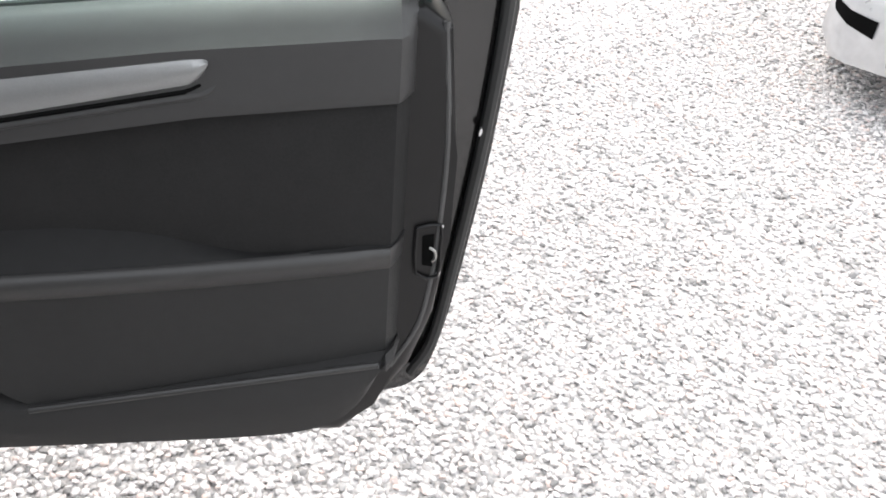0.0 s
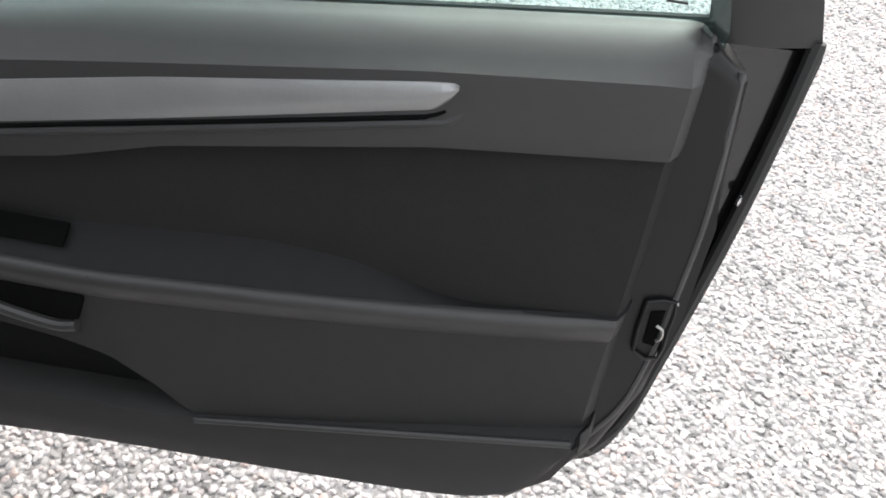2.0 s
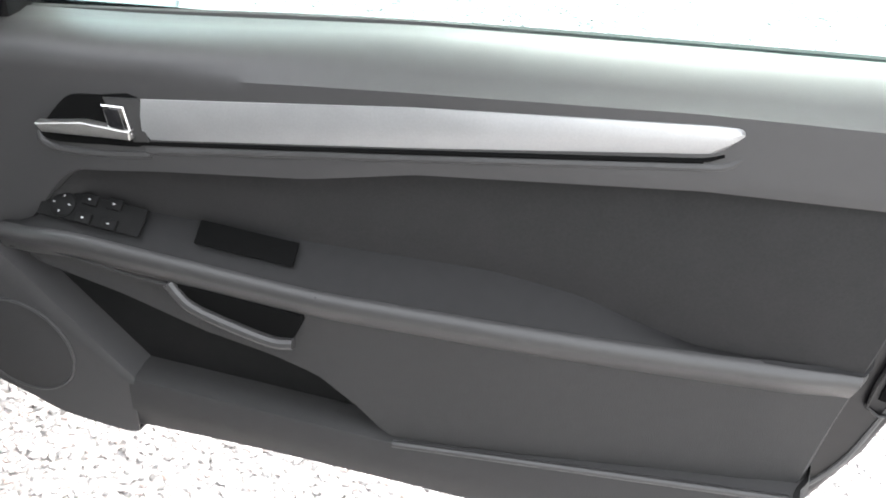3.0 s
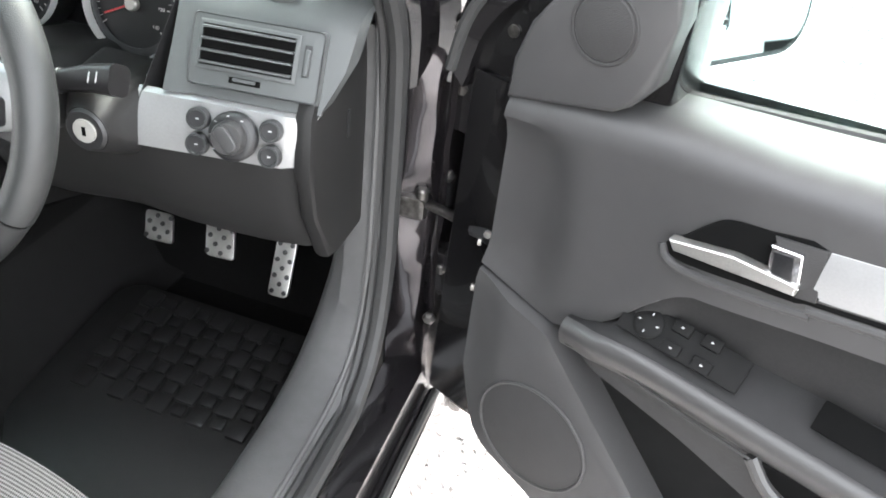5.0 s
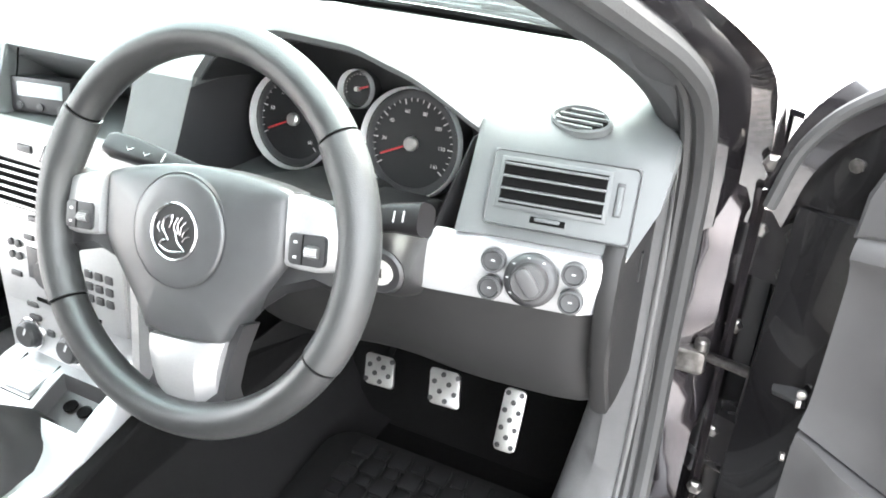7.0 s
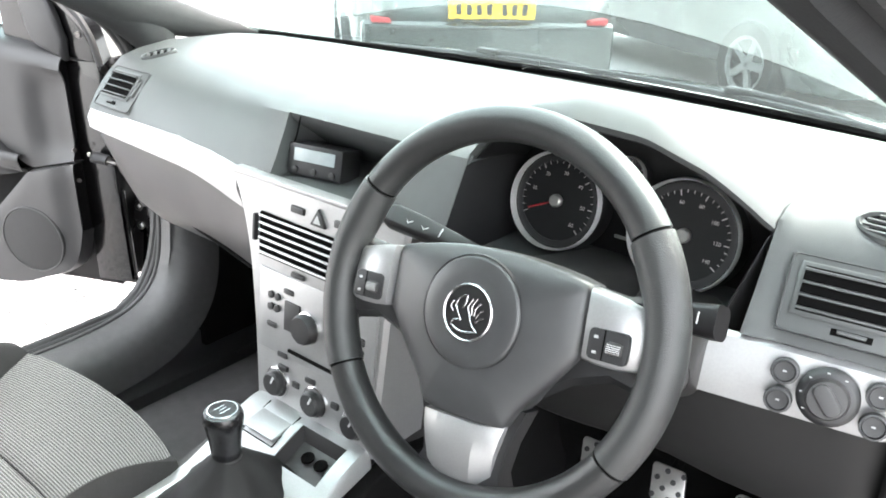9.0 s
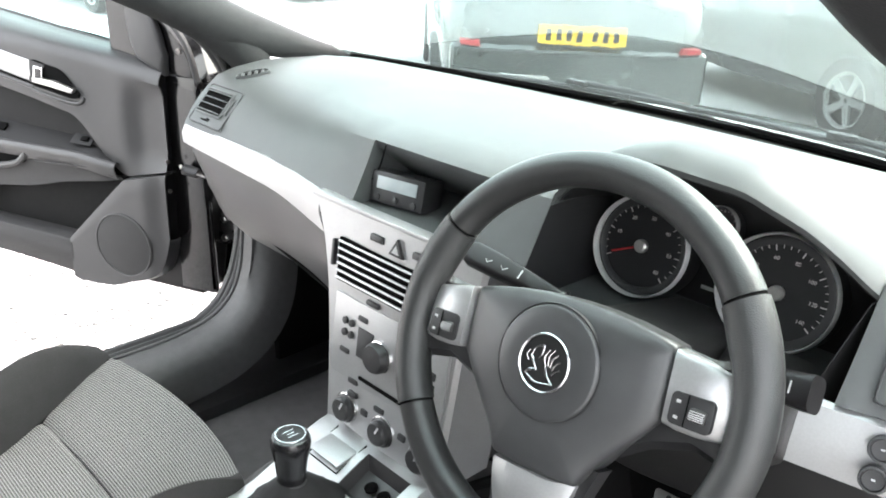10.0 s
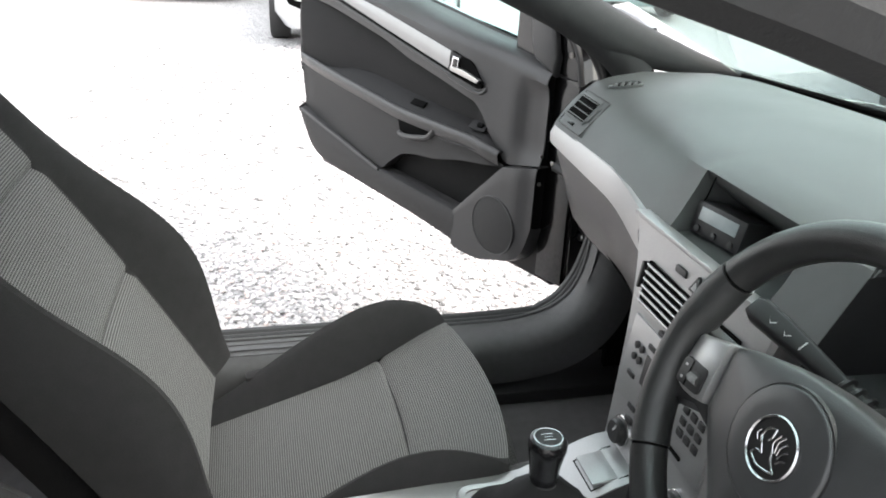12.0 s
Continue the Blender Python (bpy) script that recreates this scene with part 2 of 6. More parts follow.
def prism(outline, y0, y1, bevel=0.0, axes="xz", bm=None, segments=2):
    """A plate: an outline in two axes, drawn out along the third."""
    bm = bm or bmesh.new()

    def at(p, d):
        if axes == "xz":
            return (p[0], d, p[1])
        if axes == "yz":
            return (d, p[0], p[1])
        return (p[0], p[1], d)
    a = [bm.verts.new(at(p, y0)) for p in outline]
    b = [bm.verts.new(at(p, y1)) for p in outline]
    n = len(a)
    faces = [bm.faces.new(a), bm.faces.new(b[::-1])]
    for k in range(n):
        faces.append(bm.faces.new((a[k], b[k], b[(k + 1) % n], a[(k + 1) % n])))
    if bevel:
        es = list({e for f in faces[:2] for e in f.edges})
        bmesh.ops.bevel(bm, geom=es, offset=bevel, segments=segments, profile=0.6, affect="EDGES")
    return bm


def smooth_line(points, steps=6):
    """A Catmull-Rom curve through points."""
    ps = [Vector(p) for p in points]
    ps = [2 * ps[0] - ps[1]] + ps + [2 * ps[-1] - ps[-2]]
    out = []
    for i in range(1, len(ps) - 2):
        a, b, c, d = ps[i - 1:i + 3]
        for k in range(steps):
            t = k / steps
            out.append(0.5 * ((2 * b) + (c - a) * t + (2 * a - 5 * b + 4 * c - d) * t * t + (3 * b - a - 3 * c + d) * t ** 3))
    return out + [ps[-2]]


def tube(points, radius, n=10, bm=None, up=(0, 0, 1), flat=1.0, steps=5, closed=False):
    """A swept rod with an oval section: flat is its height over its width."""
    bm = bm or bmesh.new()
    line = smooth_line(points, steps) if steps > 1 else [Vector(p) for p in points]
    rad = radius if callable(radius) else (lambda q: radius)
    rings = []
    side = None
    for i, p in enumerate(line):
        d = (line[min(i + 1, len(line) - 1)] - line[max(i - 1, 0)]).normalized()
        if side is None:
            side = d.cross(Vector(up))
            side = side if side.length > 1e-3 else d.orthogonal()
        s = (side - d * side.dot(d)).normalized()
        side = s
        u = s.cross(d).normalized()
        r = rad(i / (len(line) - 1))
        rings.append([bm.verts.new(p + s * r * math.cos(a) + u * r * flat * math.sin(a)) for a in (2 * math.pi * k / n for k in range(n))])
    for a, b in zip(rings, rings[1:]):
        for k in range(n):
            bm.faces.new((a[k], a[(k + 1) % n], b[(k + 1) % n], b[k]))
    bm.faces.new(rings[0]), bm.faces.new(rings[-1][::-1])
    return bm


def at(pairs, s):
    """A broken line through (s, value) pairs, at s, softened."""
    if s <= pairs[0][0]:
        return pairs[0][1]
    for (a, u), (b, v) in zip(pairs, pairs[1:]):
        if s <= b:
            return u + (v - u) * (s - a) / (b - a)
    return pairs[-1][1]


def curve_at(pairs, s, w=0.03):
    return sum(at(pairs, s + k * w) * q for k, q in ((-1, 0.25), (0, 0.5), (1, 0.25)))


def ease(t):
    t = min(max(t, 0), 1)
    return t * t * (3 - 2 * t)


def rounded(w, h, r, n=4, cx=0, cy=0):
    """The outline of a rounded rectangle."""
    out = []
    for sx, sy, a0 in ((1, 1, 0), (-1, 1, 90), (-1, -1, 180), (1, -1, 270)):
        for k in range(n + 1):
            a = radians(a0 + 90 * k / n)
            out.append((cx + sx * (w / 2 - r) + r * math.cos(a), cy + sy * (h / 2 - r) + r * math.sin(a)))
    return out

# ---------------------------------------------------------------- doors
BOT = [(.105, .552), (.138, .456), (.233, .415), (.285, .398), (.383, .394), (.405, .402), (.614, .418), (.861, .428), (1.06, .438), (1.146, .450), (1.197, .474), (1.226, .507), (1.244, .545), (1.263, .605)]
LOWR = [(.398, .511), (.76, .521), (1.263, .608)]
RIDGE = [(.235, .709), (.285, .722), (.331, .728), (.657, .729), (.898, .751), (1.09, .767), (1.263, .785)]
SHELF = [(.235, .70), (.30, .752), (.394, .762), (.636, .776), (.85, .796), (.954, .796), (1.03, .782), (1.10, .772), (1.263, .788)]
PADLOW = [(.105, .715), (.16, .702), (.218, .689), (.245, .705), (.285, .745), (.315, .79), (.347, .822), (.458, .847), (.639, .882), (.755, .916), (1.039, .968), (1.263, .994)]
SHOULDER = [(.105, .905), (.375, .950), (.751, 1.006), (1.021, 1.044), (1.263, 1.070)]
BELT = [(.105, .948), (.237, .969), (.403, .990), (.728, 1.040), (1.065, 1.080), (1.263, 1.103)]
POCKTOP = [(.225, .678), (.30, .668), (.394, .653), (.505, .625), (.60, .613), (.66, .598), (.72, .558), (.76, .522)]


BOT = [(p.x, p.y) for p in smooth_line([(a, b, 0) for a, b in BOT], 4)]


def columns(a, b, n):
    return [a + (b - a) * k / n for k in range(n + 1)]


def door_skin(cols, profile, end=True):
    """A panel skin: profile(s) gives (z, depth) pairs; the last column is turned in to the door."""
    rows = [[(s, -d, z) for z, d in profile(s)] for s in cols]
    if end:
        rows.append([(cols[-1] + 0.010, -max(d - 0.016, 0.03), z) for z, d in profile(cols[-1])])
        rows.append([(cols[-1] + 0.020, -0.052, z) for z, d in profile(cols[-1])])
    bm = sheet(rows)
    thick(bm, -0.003)
    return bm


def insert_depth(s):
    return 0.066 + 0.028 * ease((s - .80) / .42) + 0.022 * ease((.36 - s) / .06)


def front_scoop(s, z):
    return 0.016 * (1 - ease((s - .165 + .9 * (z - .80) ** 2) / .055)) * ease((s - .09) / .02) * ease((z - .70) / .05) * ease((.93 - z) / .05)


def car_door(mirrored, label, group):
    MIRRORED[0] = mirrored
    f = -1 if mirrored else 1
    swing = pose(-0.885, -0.035, 0, 0, 0, 25) if mirrored else pose(0.84, -0.05, 0, 0, 0, -22.2)
    door = empty("side_door", swing, label, "door", group)

    # painted shell
    rear = smooth_line([(1.21, .392, 0), (1.268, .399, 0), (1.308, .412, 0), (1.334, .440, 0), (1.350, .485, 0), (1.366, .56, 0), (1.383, .678, 0), (1.403, .847, 0), (1.414, .996, 0), (1.420, 1.085, 0)], 4)
    skin = [(-.01, .385), (.6, .388)] + [(p.x, p.y) for p in rear] + [(1.05, 1.060), (.4, .985), (.08, .945), (.0, .93), (-.012, .70)]
    shell = part("outer_skin", prism(skin, 0.045, 0.075, 0.010), PAINT, door, "glossy black painted steel")
    inner = [(.06, .40), (1.20, .41), (1.25, .47), (1.30, .55), (1.33, .65), (1.343, .78), (1.343, .906), (1.325, 1.068), (1.29, 1.092), (.75, 1.030), (.24, .955), (.03, .93), (.02, .66)]
    part("inner_frame", prism(inner, -0.058, 0.046, 0.018, segments=4), SATIN, door, "satin black shut face")
    ridge = [(1.272, -.058, .552), (1.308, -.057, .627), (1.322, -.056, .709), (1.328, -.056, .803), (1.329, -.056, .928), (1.316, -.052, 1.075)]
    # Pale tube on the black face: the edge's highlight is in its colour.
    part("edge_ridge_highlight", tube(ridge, 0.004, 8, steps=5), SCUFF, door, "raised edge of the shut face, painted pale as its highlight")
    lip = [(1.312, .03, .455), (1.345, .03, .53), (1.366, .03, .68), (1.386, .03, .85), (1.398, .03, 1.0), (1.402, .03, 1.09)]
    part("skin_seal", tube(lip, 0.009, 8, steps=5), RUBBER, door)
    part("front_seal", tube([(.085, -.045, .43), (.070, -.05, .6), (.075, -.05, .8), (.085, -.04, .93)], 0.008, 8), RUBBER, door)
    corner = [(.012, .92), (.020, .985), (.055, 1.035), (.11, 1.075), (.20, 1.115), (.262, 1.145), (.262, .955), (.12, .93)]
    part("corner_frame", prism(corner, -.054, .020, .006), JAMB, door, "glossy black metal behind the corner cover")
    for z in (.565, .850):
        h = part("hinge", prism(rounded(.080, .085, .012, 3, .010, z), -.004, .030, .004), HINGE, door, "black steel door hinge")
        part("hinge_pin", lathe([(.008, -.060), (.011, -.056), (.011, -.020), (.009, -.018), (.009, .018), (.011, .020), (.011, .056), (.008, .060)], 14, m=Matrix.Translation((-.036, .0, z))), HINGE, h)
        part("hinge_rib", box((.014, .020, .080), (.046, -.006, z), .004), HINGE, h)
        for k in (-1, 1):
            part("bolt", lathe([(.010, 0), (.010, .006), (.006, .009), (.0001, .009)], 6, m=Matrix.Translation((.018, -.004, z + .024 * k)) @ pose(0, 0, 0, 90)), OILY, h)
    part("edge_panel", prism([(.024, .415), (.112, .415), (.112, .93), (.034, .93)], -.0575, -.0595, .0005), JAMB, door, "black shut face beside the hinges")
    part("edge_flange", prism([(.018, .41), (.052, .41), (.062, .60), (.066, .80), (.064, .94), (.030, .94)], -.052, -.040, .004), JAMB, door, "folded metal edge of the door")
    for z, x in ((.700, .050), (.765, .050), (.985, .075), (.50, .040)):
        part("edge_plug", lathe([(.007, 0), (.007, .004), (.0001, .005)], 12, m=Matrix.Translation((x, -.053, z)) @ pose(0, 0, 0, 90)), OILY, door)

    # trim panel
    cs = columns(.105, 1.262, 74)

    def pad(s):
        lo, sh, be = curve_at(PADLOW, s, .008), curve_at(SHOULDER, s), curve_at(BELT, s)
        base = 0.092 + 0.010 * ease((s - .25) / .15)
        out = [(lo - .002, base - .012), (lo + .002, base - .002)]
        for k in range(1, 10):
            z = lo + (sh - lo) * k / 9
            out.append((z, base - front_scoop(s, z)))
        sharp_ = ease((s - .42) / .3)
        for k in range(1, 10):
            t = k / 9
            a = t * math.pi / 2
            soft_z, soft_d = sh + (be - sh) * math.sin(a), base - (base - .034) * (1 - math.cos(a)) ** 1.2
            hard_z, hard_d = sh + (be - sh) * (1 - (1 - t) ** 1.7), base - .003 - (base - .037) * t
            out.append((soft_z + (hard_z - soft_z) * sharp_, soft_d + (hard_d - soft_d) * sharp_))
        return out + [(be + .003, .022), (be - .004, .010)]
    part("upper_pad", door_skin(cs, pad), PLASTIC, door, "dark grey grained plastic shoulder")

    def insert(s):
        lo, hi = curve_at(SHELF, s, .01), curve_at(PADLOW, s, .008)
        d = insert_depth(s)
        return [(lo - .004, d)] + [(lo + (hi - lo) * k / 6, d + .004 * math.sin(math.pi * k / 6)) for k in range(7)] + [(hi + .004, d - .004)]
    part("fabric_insert", door_skin(columns(.290, 1.262, 50), insert), INSERT, door, "charcoal fabric insert")

    def arm(s):
        lo, hi = curve_at(RIDGE, s), max(curve_at(SHELF, s, .01), curve_at(RIDGE, s) + .006)
        d = insert_depth(s)
        front = ease((s - .235) / .05)
        top = .119 - .012 * ease((s - .85) / .4) - .008 * ease((s - 1.19) / .07) - .008 * (1 - front)
        roll_ = [(lo - .030, top - .008), (lo - .022, top - .003)]
        for k in range(7):
            a = radians(-20 + 105 * k / 6)
            roll_.append((lo - .003 + .013 * math.sin(a), top - .010 + .013 * math.cos(a)))
        return roll_ + [(lo + .50 * (hi - lo) + .006, .45 * top + .55 * d), (hi, d - .002)]
    part("armrest", door_skin(columns(.235, 1.262, 52), lambda s: arm(s)[:9]), ROLL, door, "moulded armrest edge")
    part("armrest_ledge", door_skin(columns(.235, 1.262, 52), lambda s: [(arm(s)[8][0] - .001, arm(s)[8][1] - .0005)] + arm(s)[9:]), ARMTOP, door, "soft black armrest ledge")
    part("rail_bead", tube([(s, -.1105, curve_at(LOWR, s, .005) - .005) for s in columns(.77, 1.252, 14)], .0050, 10, steps=2), ROLL, door)

    def low(s):
        hi = curve_at(RIDGE, s) - .028
        lo = at(POCKTOP, s) if s < .76 else curve_at(LOWR, s, .005)
        lo = min(lo, hi - .004)
        top = .108 - .012 * ease((s - .85) / .4) - .004 * ease((s - 1.19) / .07) - .015 * (1 - ease((s - .235) / .05))
        w = [(lo + (hi - lo) * k / 6, top - .004 * math.sin(math.pi * k / 6) - .005 * (1 - k / 6) ** 2) for k in range(7)]
        return [(lo + .001, .06 if s < .76 else top - .010)] + w
    part("lower_panel", door_skin(columns(.235, 1.262, 60), low), PLASTIC_LOW, door)

    def speaker(s):
        lo = curve_at(BOT, s, .004)
        hi = at([(.105, .711), (.218, .685), (.398, .511)], s)
        b = .10 + .012 * ease((s - .11) / .06)
        pts = [(lo - .002, .05), (lo, b - .02)]
        for k in range(0, 13):
            z = lo + .006 + (hi - lo - .008) * k / 12
            pts.append((z, b - .004 * (k == 12)))
        return pts + [(hi, b - .016), (hi, .05)]
    part("speaker_panel", door_skin(columns(.106, .398, 26), speaker, end=False), PLASTIC, door)
    ring = Matrix.Translation((.232, -.1125, .520)) @ pose(0, 0, 0, 90, 0, 0)
    part("speaker_ring", lathe([(.082, -.004), (.081, .0015), (.079, .0025), (.077, .0015), (.076, -.004)], 56, m=ring), PLASTIC, door, "round speaker surround")
    part("speaker_grille", lathe([(.0765, -.003), (.0765, .001), (.05, .0045), (.02, .006), (.0001, .0062)], 40, m=ring, cap=False), PLASTIC_LOW, door)

    def rail(s):
        lo, hi = curve_at(BOT, s, .004), curve_at(LOWR, s, .005)
        return [(lo - .002, .045), (lo, .085), (lo + .012, .103), (lo + .45 * (hi - lo), .112), (hi - .014, .113), (hi - .005, .109), (hi - .001, .098), (hi + .001, .080), (hi, .055)]
    part("bottom_rail", door_skin(columns(.392, 1.12, 38) + columns(1.126, 1.262, 24), rail), PLASTIC_LOW, door, "dark grey kick rail")
    # Flat panel; the pocket's depth shade is put into its near-black colour.
    part("door_pocket", box((.60, .006, .24), (.50, -.0600, .60), .002), POCKET, door, "storage pocket panel with its shade painted near-black")

    # decorative strip and handle
    top = lambda s: at([(.449, .939), (.751, .9965), (1.03, 1.0405), (1.050, 1.0422), (1.0545, 1.0412), (1.056, 1.038)], s)
    bot = lambda s: at([(.455, .884), (.754, .945), (1.000, .998), (1.020, 1.0022), (1.034, 1.0055), (1.045, 1.0135), (1.052, 1.0225), (1.056, 1.031)], s)
    rows = []
    for s in columns(.449, 1.005, 30) + columns(1.010, 1.046, 10) + columns(1.048, 1.056, 8):
        t, b = top(s), min(bot(s), top(s) - .002)
        e = min(.004, .3 * (t - b))
        rows.append([(s, -.098, b), (s, -.106, b + e), (s, -.1095, b + .3 * (t - b)), (s, -.110, b + .6 * (t - b)), (s, -.106, t - e), (s, -.098, t)])
    part("trim_strip", thick(sheet(rows), -.002), SILVER, door, "satin silver trim strip")
    groove = [(.40, -.104, .872), (.75, -.105, .943), (1.0, -.105, .9945), (1.030, -.104, 1.0015), (1.046, -.103, 1.009)]
    part("strip_groove", tube(groove, .0028, 6), CAVITY, door)
    roll = [(.455, -.1025, .869), (.40, -.1025, .857), (.34, -.1015, .849), (.318, -.100, .853), (.311, -.097, .864)]
    part("handle_roll", tube(roll, .0055, 10), PLASTIC, door)
    roll = [(.450, -.1025, .873), (.60, -.1025, .905), (.75, -.1025, .936), (1.0, -.1025, .988), (1.048, -.1015, .998), (1.066, -.099, 1.013)]
    part("strip_roll", tube(roll, .0055, 10), PLASTIC, door, "rounded lip under the strip")
    hole = smooth_line([(.316, 0, .872), (.330, 0, .886), (.346, 0, .906), (.364, 0, .922), (.40, 0, .930), (.446, 0, .936), (.455, 0, .884), (.40, 0, .870), (.34, 0, .860), (.322, 0, .862)], 3)
    # Proud black plate: the bowl's inner shade is put into its colour.
    hb = part("handle_shade_plate", prism([(p.x, p.z) for p in hole], -.100, -.1068, .001), CAVITY, door, "flat black plate painted as the shaded handle bowl")
    part("handle_plate", prism([(.404, .929), (.4475, .9365), (.4555, .886), (.437, .882), (.420, .90)], -.1005, -.1090, .002), PLASTIC_LOW, door, "grey plate behind the handle")
    h = part("door_handle", prism([(.321, .8835), (.328, .874), (.4385, .8885), (.4385, .899), (.38, .8975)], -.104, -.118, .003, segments=3), STEEL, door, "chrome pull lever")
    part("handle_tab", prism([(.405, .923), (.432, .926), (.4395, .893), (.411, .893)], -.104, -.1145, .003, segments=3), CHROME, h)
    part("tab_face", prism([(.409, .919), (.426, .9215), (.432, .899), (.414, .898)], -.114, -.1152, .0005), GLOSS, h)

    # lock pull cup and switches
    cup = [(.470, .697), (.500, .700), (.640, .699), (.642, .690), (.628, .653), (.605, .652), (.52, .664), (.492, .676)]
    # No hollow here: a proud black plate paints the recess's shade.
    part("pull_shade_plate", prism([(a + .03, b + .014) for a, b in cup] if mirrored else cup, -.098, -.1125, .004), CAVITY, door, "flat black plate painted as the shaded grab recess")
    lip = [(.466, -.112, .697), (.492, -.114, .672), (.53, -.115, .660), (.60, -.115, .647), (.630, -.113, .650)]
    part("pull_lip", tube([(a + .03, b, c + .014) for a, b, c in lip] if mirrored else lip, .008, 10), ROLL, door, "rounded lip of the grab recess")
    part("arm_line", tube([(.245, -.108, .690), (.30, -.114, .704), (.40, -.1165, .699), (.468, -.1165, .697)], .0018, 6), PLASTIC_LOW, door)
    # Flat black slab, painted for the shade inside the open box.
    part("arm_shade_plate", box((.060 if mirrored else .125, .020 if mirrored else .030, .004), (.60 if mirrored else .56, -.090, .768 - .006 * mirrored), .001, turn=pose(0, 0, 0, 42, 0, 0)), CAVITY, door, "flat black plate painted as the shaded grip box")
    part("arm_seam", box((.0014, .014, .018), (.658, -.112, .727), .0003), CAVITY, door)
    shelf = lambda s, v: Matrix.Translation((s, -.094 + v, .760 + .8 * v)) @ pose(0, 0, 0, 40, 0, 0)
    if not mirrored:
        plate = part("switch_plate", box((.135, .036, .003), (0, 0, 0), .001, turn=shelf(.36, .002)), POCKET, door, "black window switch panel")
        part("mirror_knob", lathe([(.016, 0), (.016, .004), (.013, .006), (.0001, .006)], 24, m=shelf(.322, .002)), POCKET, plate)
        for k, (u, v) in enumerate(((-.0, .010), (.0, -.009), (.032, .011), (.034, -.009))):
            b = part("window_switch", box((.020, .014, .006), (0, 0, 0), .002, turn=shelf(.354 + u, v + .002) @ Matrix.Translation((0, 0, .003))), POCKET, plate)
            part("switch_mark", box((.0030, .0018, .0008), (0, 0, 0), .0002, turn=shelf(.354 + u, v + .002) @ Matrix.Translation((0, 0, .0066))), PRINT, b)
        for k in range(4):
            a = k * math.pi / 2
            part("knob_mark", box((.003, .0012, .0006), (0, 0, 0), turn=shelf(.322, .002) @ pose(.010 * math.cos(a), .010 * math.sin(a), .0066, 0, 0, 90 * k)), PRINT, plate)
    else:
        plate = part("switch_plate", box((.06, .030, .003), (0, 0, 0), .001, turn=shelf(.335, .002)), ARMTOP, door)
        part("window_switch", box((.020, .012, .008), (0, 0, 0), .002, turn=shelf(.325, .002) @ Matrix.Translation((0, 0, .004))), CAVITY, plate)

    # corner cover with tweeter
    sail = [(.100, .930), (.102, .975), (.116, 1.018), (.140, 1.052), (.17, 1.078), (.258, 1.118), (.262, 1.06), (.256, 1.00), (.236, .972), (.222, .962)]
    sail = [(.10 + (a - .10) * .55, b) for a, b in sail] if mirrored else sail
    cover = part("corner_cover", prism(sail, -.055, -.080 if mirrored else -.092, .010, segments=3), PLASTIC, door, "triangular corner cover")
    if not mirrored:
        tw = Matrix.Translation((.196, -.092, 1.038)) @ pose(0, 0, 0, 90, 0, 0)
        part("tweeter", lathe([(.036, -.004), (.0355, .0012), (.0345, .002), (.032, .0018), (.0315, .0008), (.030, .0022), (.0001, .0048)], 36, m=tw), PLASTIC_LOW, cover, "round tweeter grille")

    # window frame and glass
    fr = [(.01, .02, .93), (.03, .02, 1.0), (.075, .02, 1.055), (.16, .015, 1.105), (.35, -.01, 1.200), (.62, -.045, 1.30), (.95, -.075, 1.355), (1.15, -.075, 1.355)]
    rows = []
    for p in smooth_line(fr, 5):
        rows.append([(p.x - .012, p.y + .022, p.z + .014), (p.x + .012, p.y + .022, p.z - .016), (p.x + .018, p.y - .030, p.z - .026), (p.x + .016, p.y - .088, p.z - .024), (p.x + .004, p.y - .096, p.z - .004), (p.x - .012, p.y - .080, p.z + .014)])
    bm = sheet(rows, closed=True)
    bmesh.ops.holes_fill(bm, edges=bm.edges)
    part("window_frame", bm, PAINT, door, "gloss black window frame")
    part("frame_seal", tube([(p[0] + .004, p[1] - .098, p[2] - .002) for p in fr], .007, 8), RUBBER, door)
    rows = []
    for k in range(7):
        q = k / 6
        y, z = .03 - .105 * q, 1.085 + .27 * q
        rows.append([(1.285 - .07 * q, y - .035, z), (1.345 - .09 * q, y - .030, z), (1.408 - .12 * q, y, z), (1.402 - .12 * q, y + .022, z), (1.30 - .07 * q, y + .018, z)])
    bm = sheet(rows, closed=True)
    bmesh.ops.holes_fill(bm, edges=bm.edges)
    part("rear_post", bm, DARK, door, "black window post")
    glass = [(.262, .015, .97), (.262, .0, 1.12), (.45, -.02, 1.215), (.70, -.05, 1.30), (.95, -.075, 1.335), (1.20, -.075, 1.335), (1.255, -.03, 1.22), (1.29, .015, 1.09)]
    rows = []
    for s in columns(.25, 1.30, 20):
        hi = at([(.25, 1.115), (.35, 1.175), (.62, 1.275), (.95, 1.335), (1.22, 1.335), (1.30, 1.10)], s)
        rows.append([(s, .012 - .09 * ((z - .95) / .4) ** 1, z) for z in columns(curve_at(BELT, s) - .02, max(hi, curve_at(BELT, s)), 6)])
    pane = part("window_pane", thick(sheet(rows), .004), GLASS, door, "green-tinted side glass")
    pane.visible_shadow = False
    part("belt_seal", tube([(.262, -.012, .972), (.403, -.010, .993), (.728, -.010, 1.043), (1.065, -.010, 1.083), (1.285, -.010, 1.107)], .006, 8), RUBBER, door)
    if not mirrored:
        for k in range(3):
            part("glass_mark", box((.020 - .004 * k, .0008, .0025), (1.241, -.038, 1.126 + .007 * k)), DARK, pane)

    # latch in the shut face
    lm = Matrix.Translation((1.318, -.052, .742))
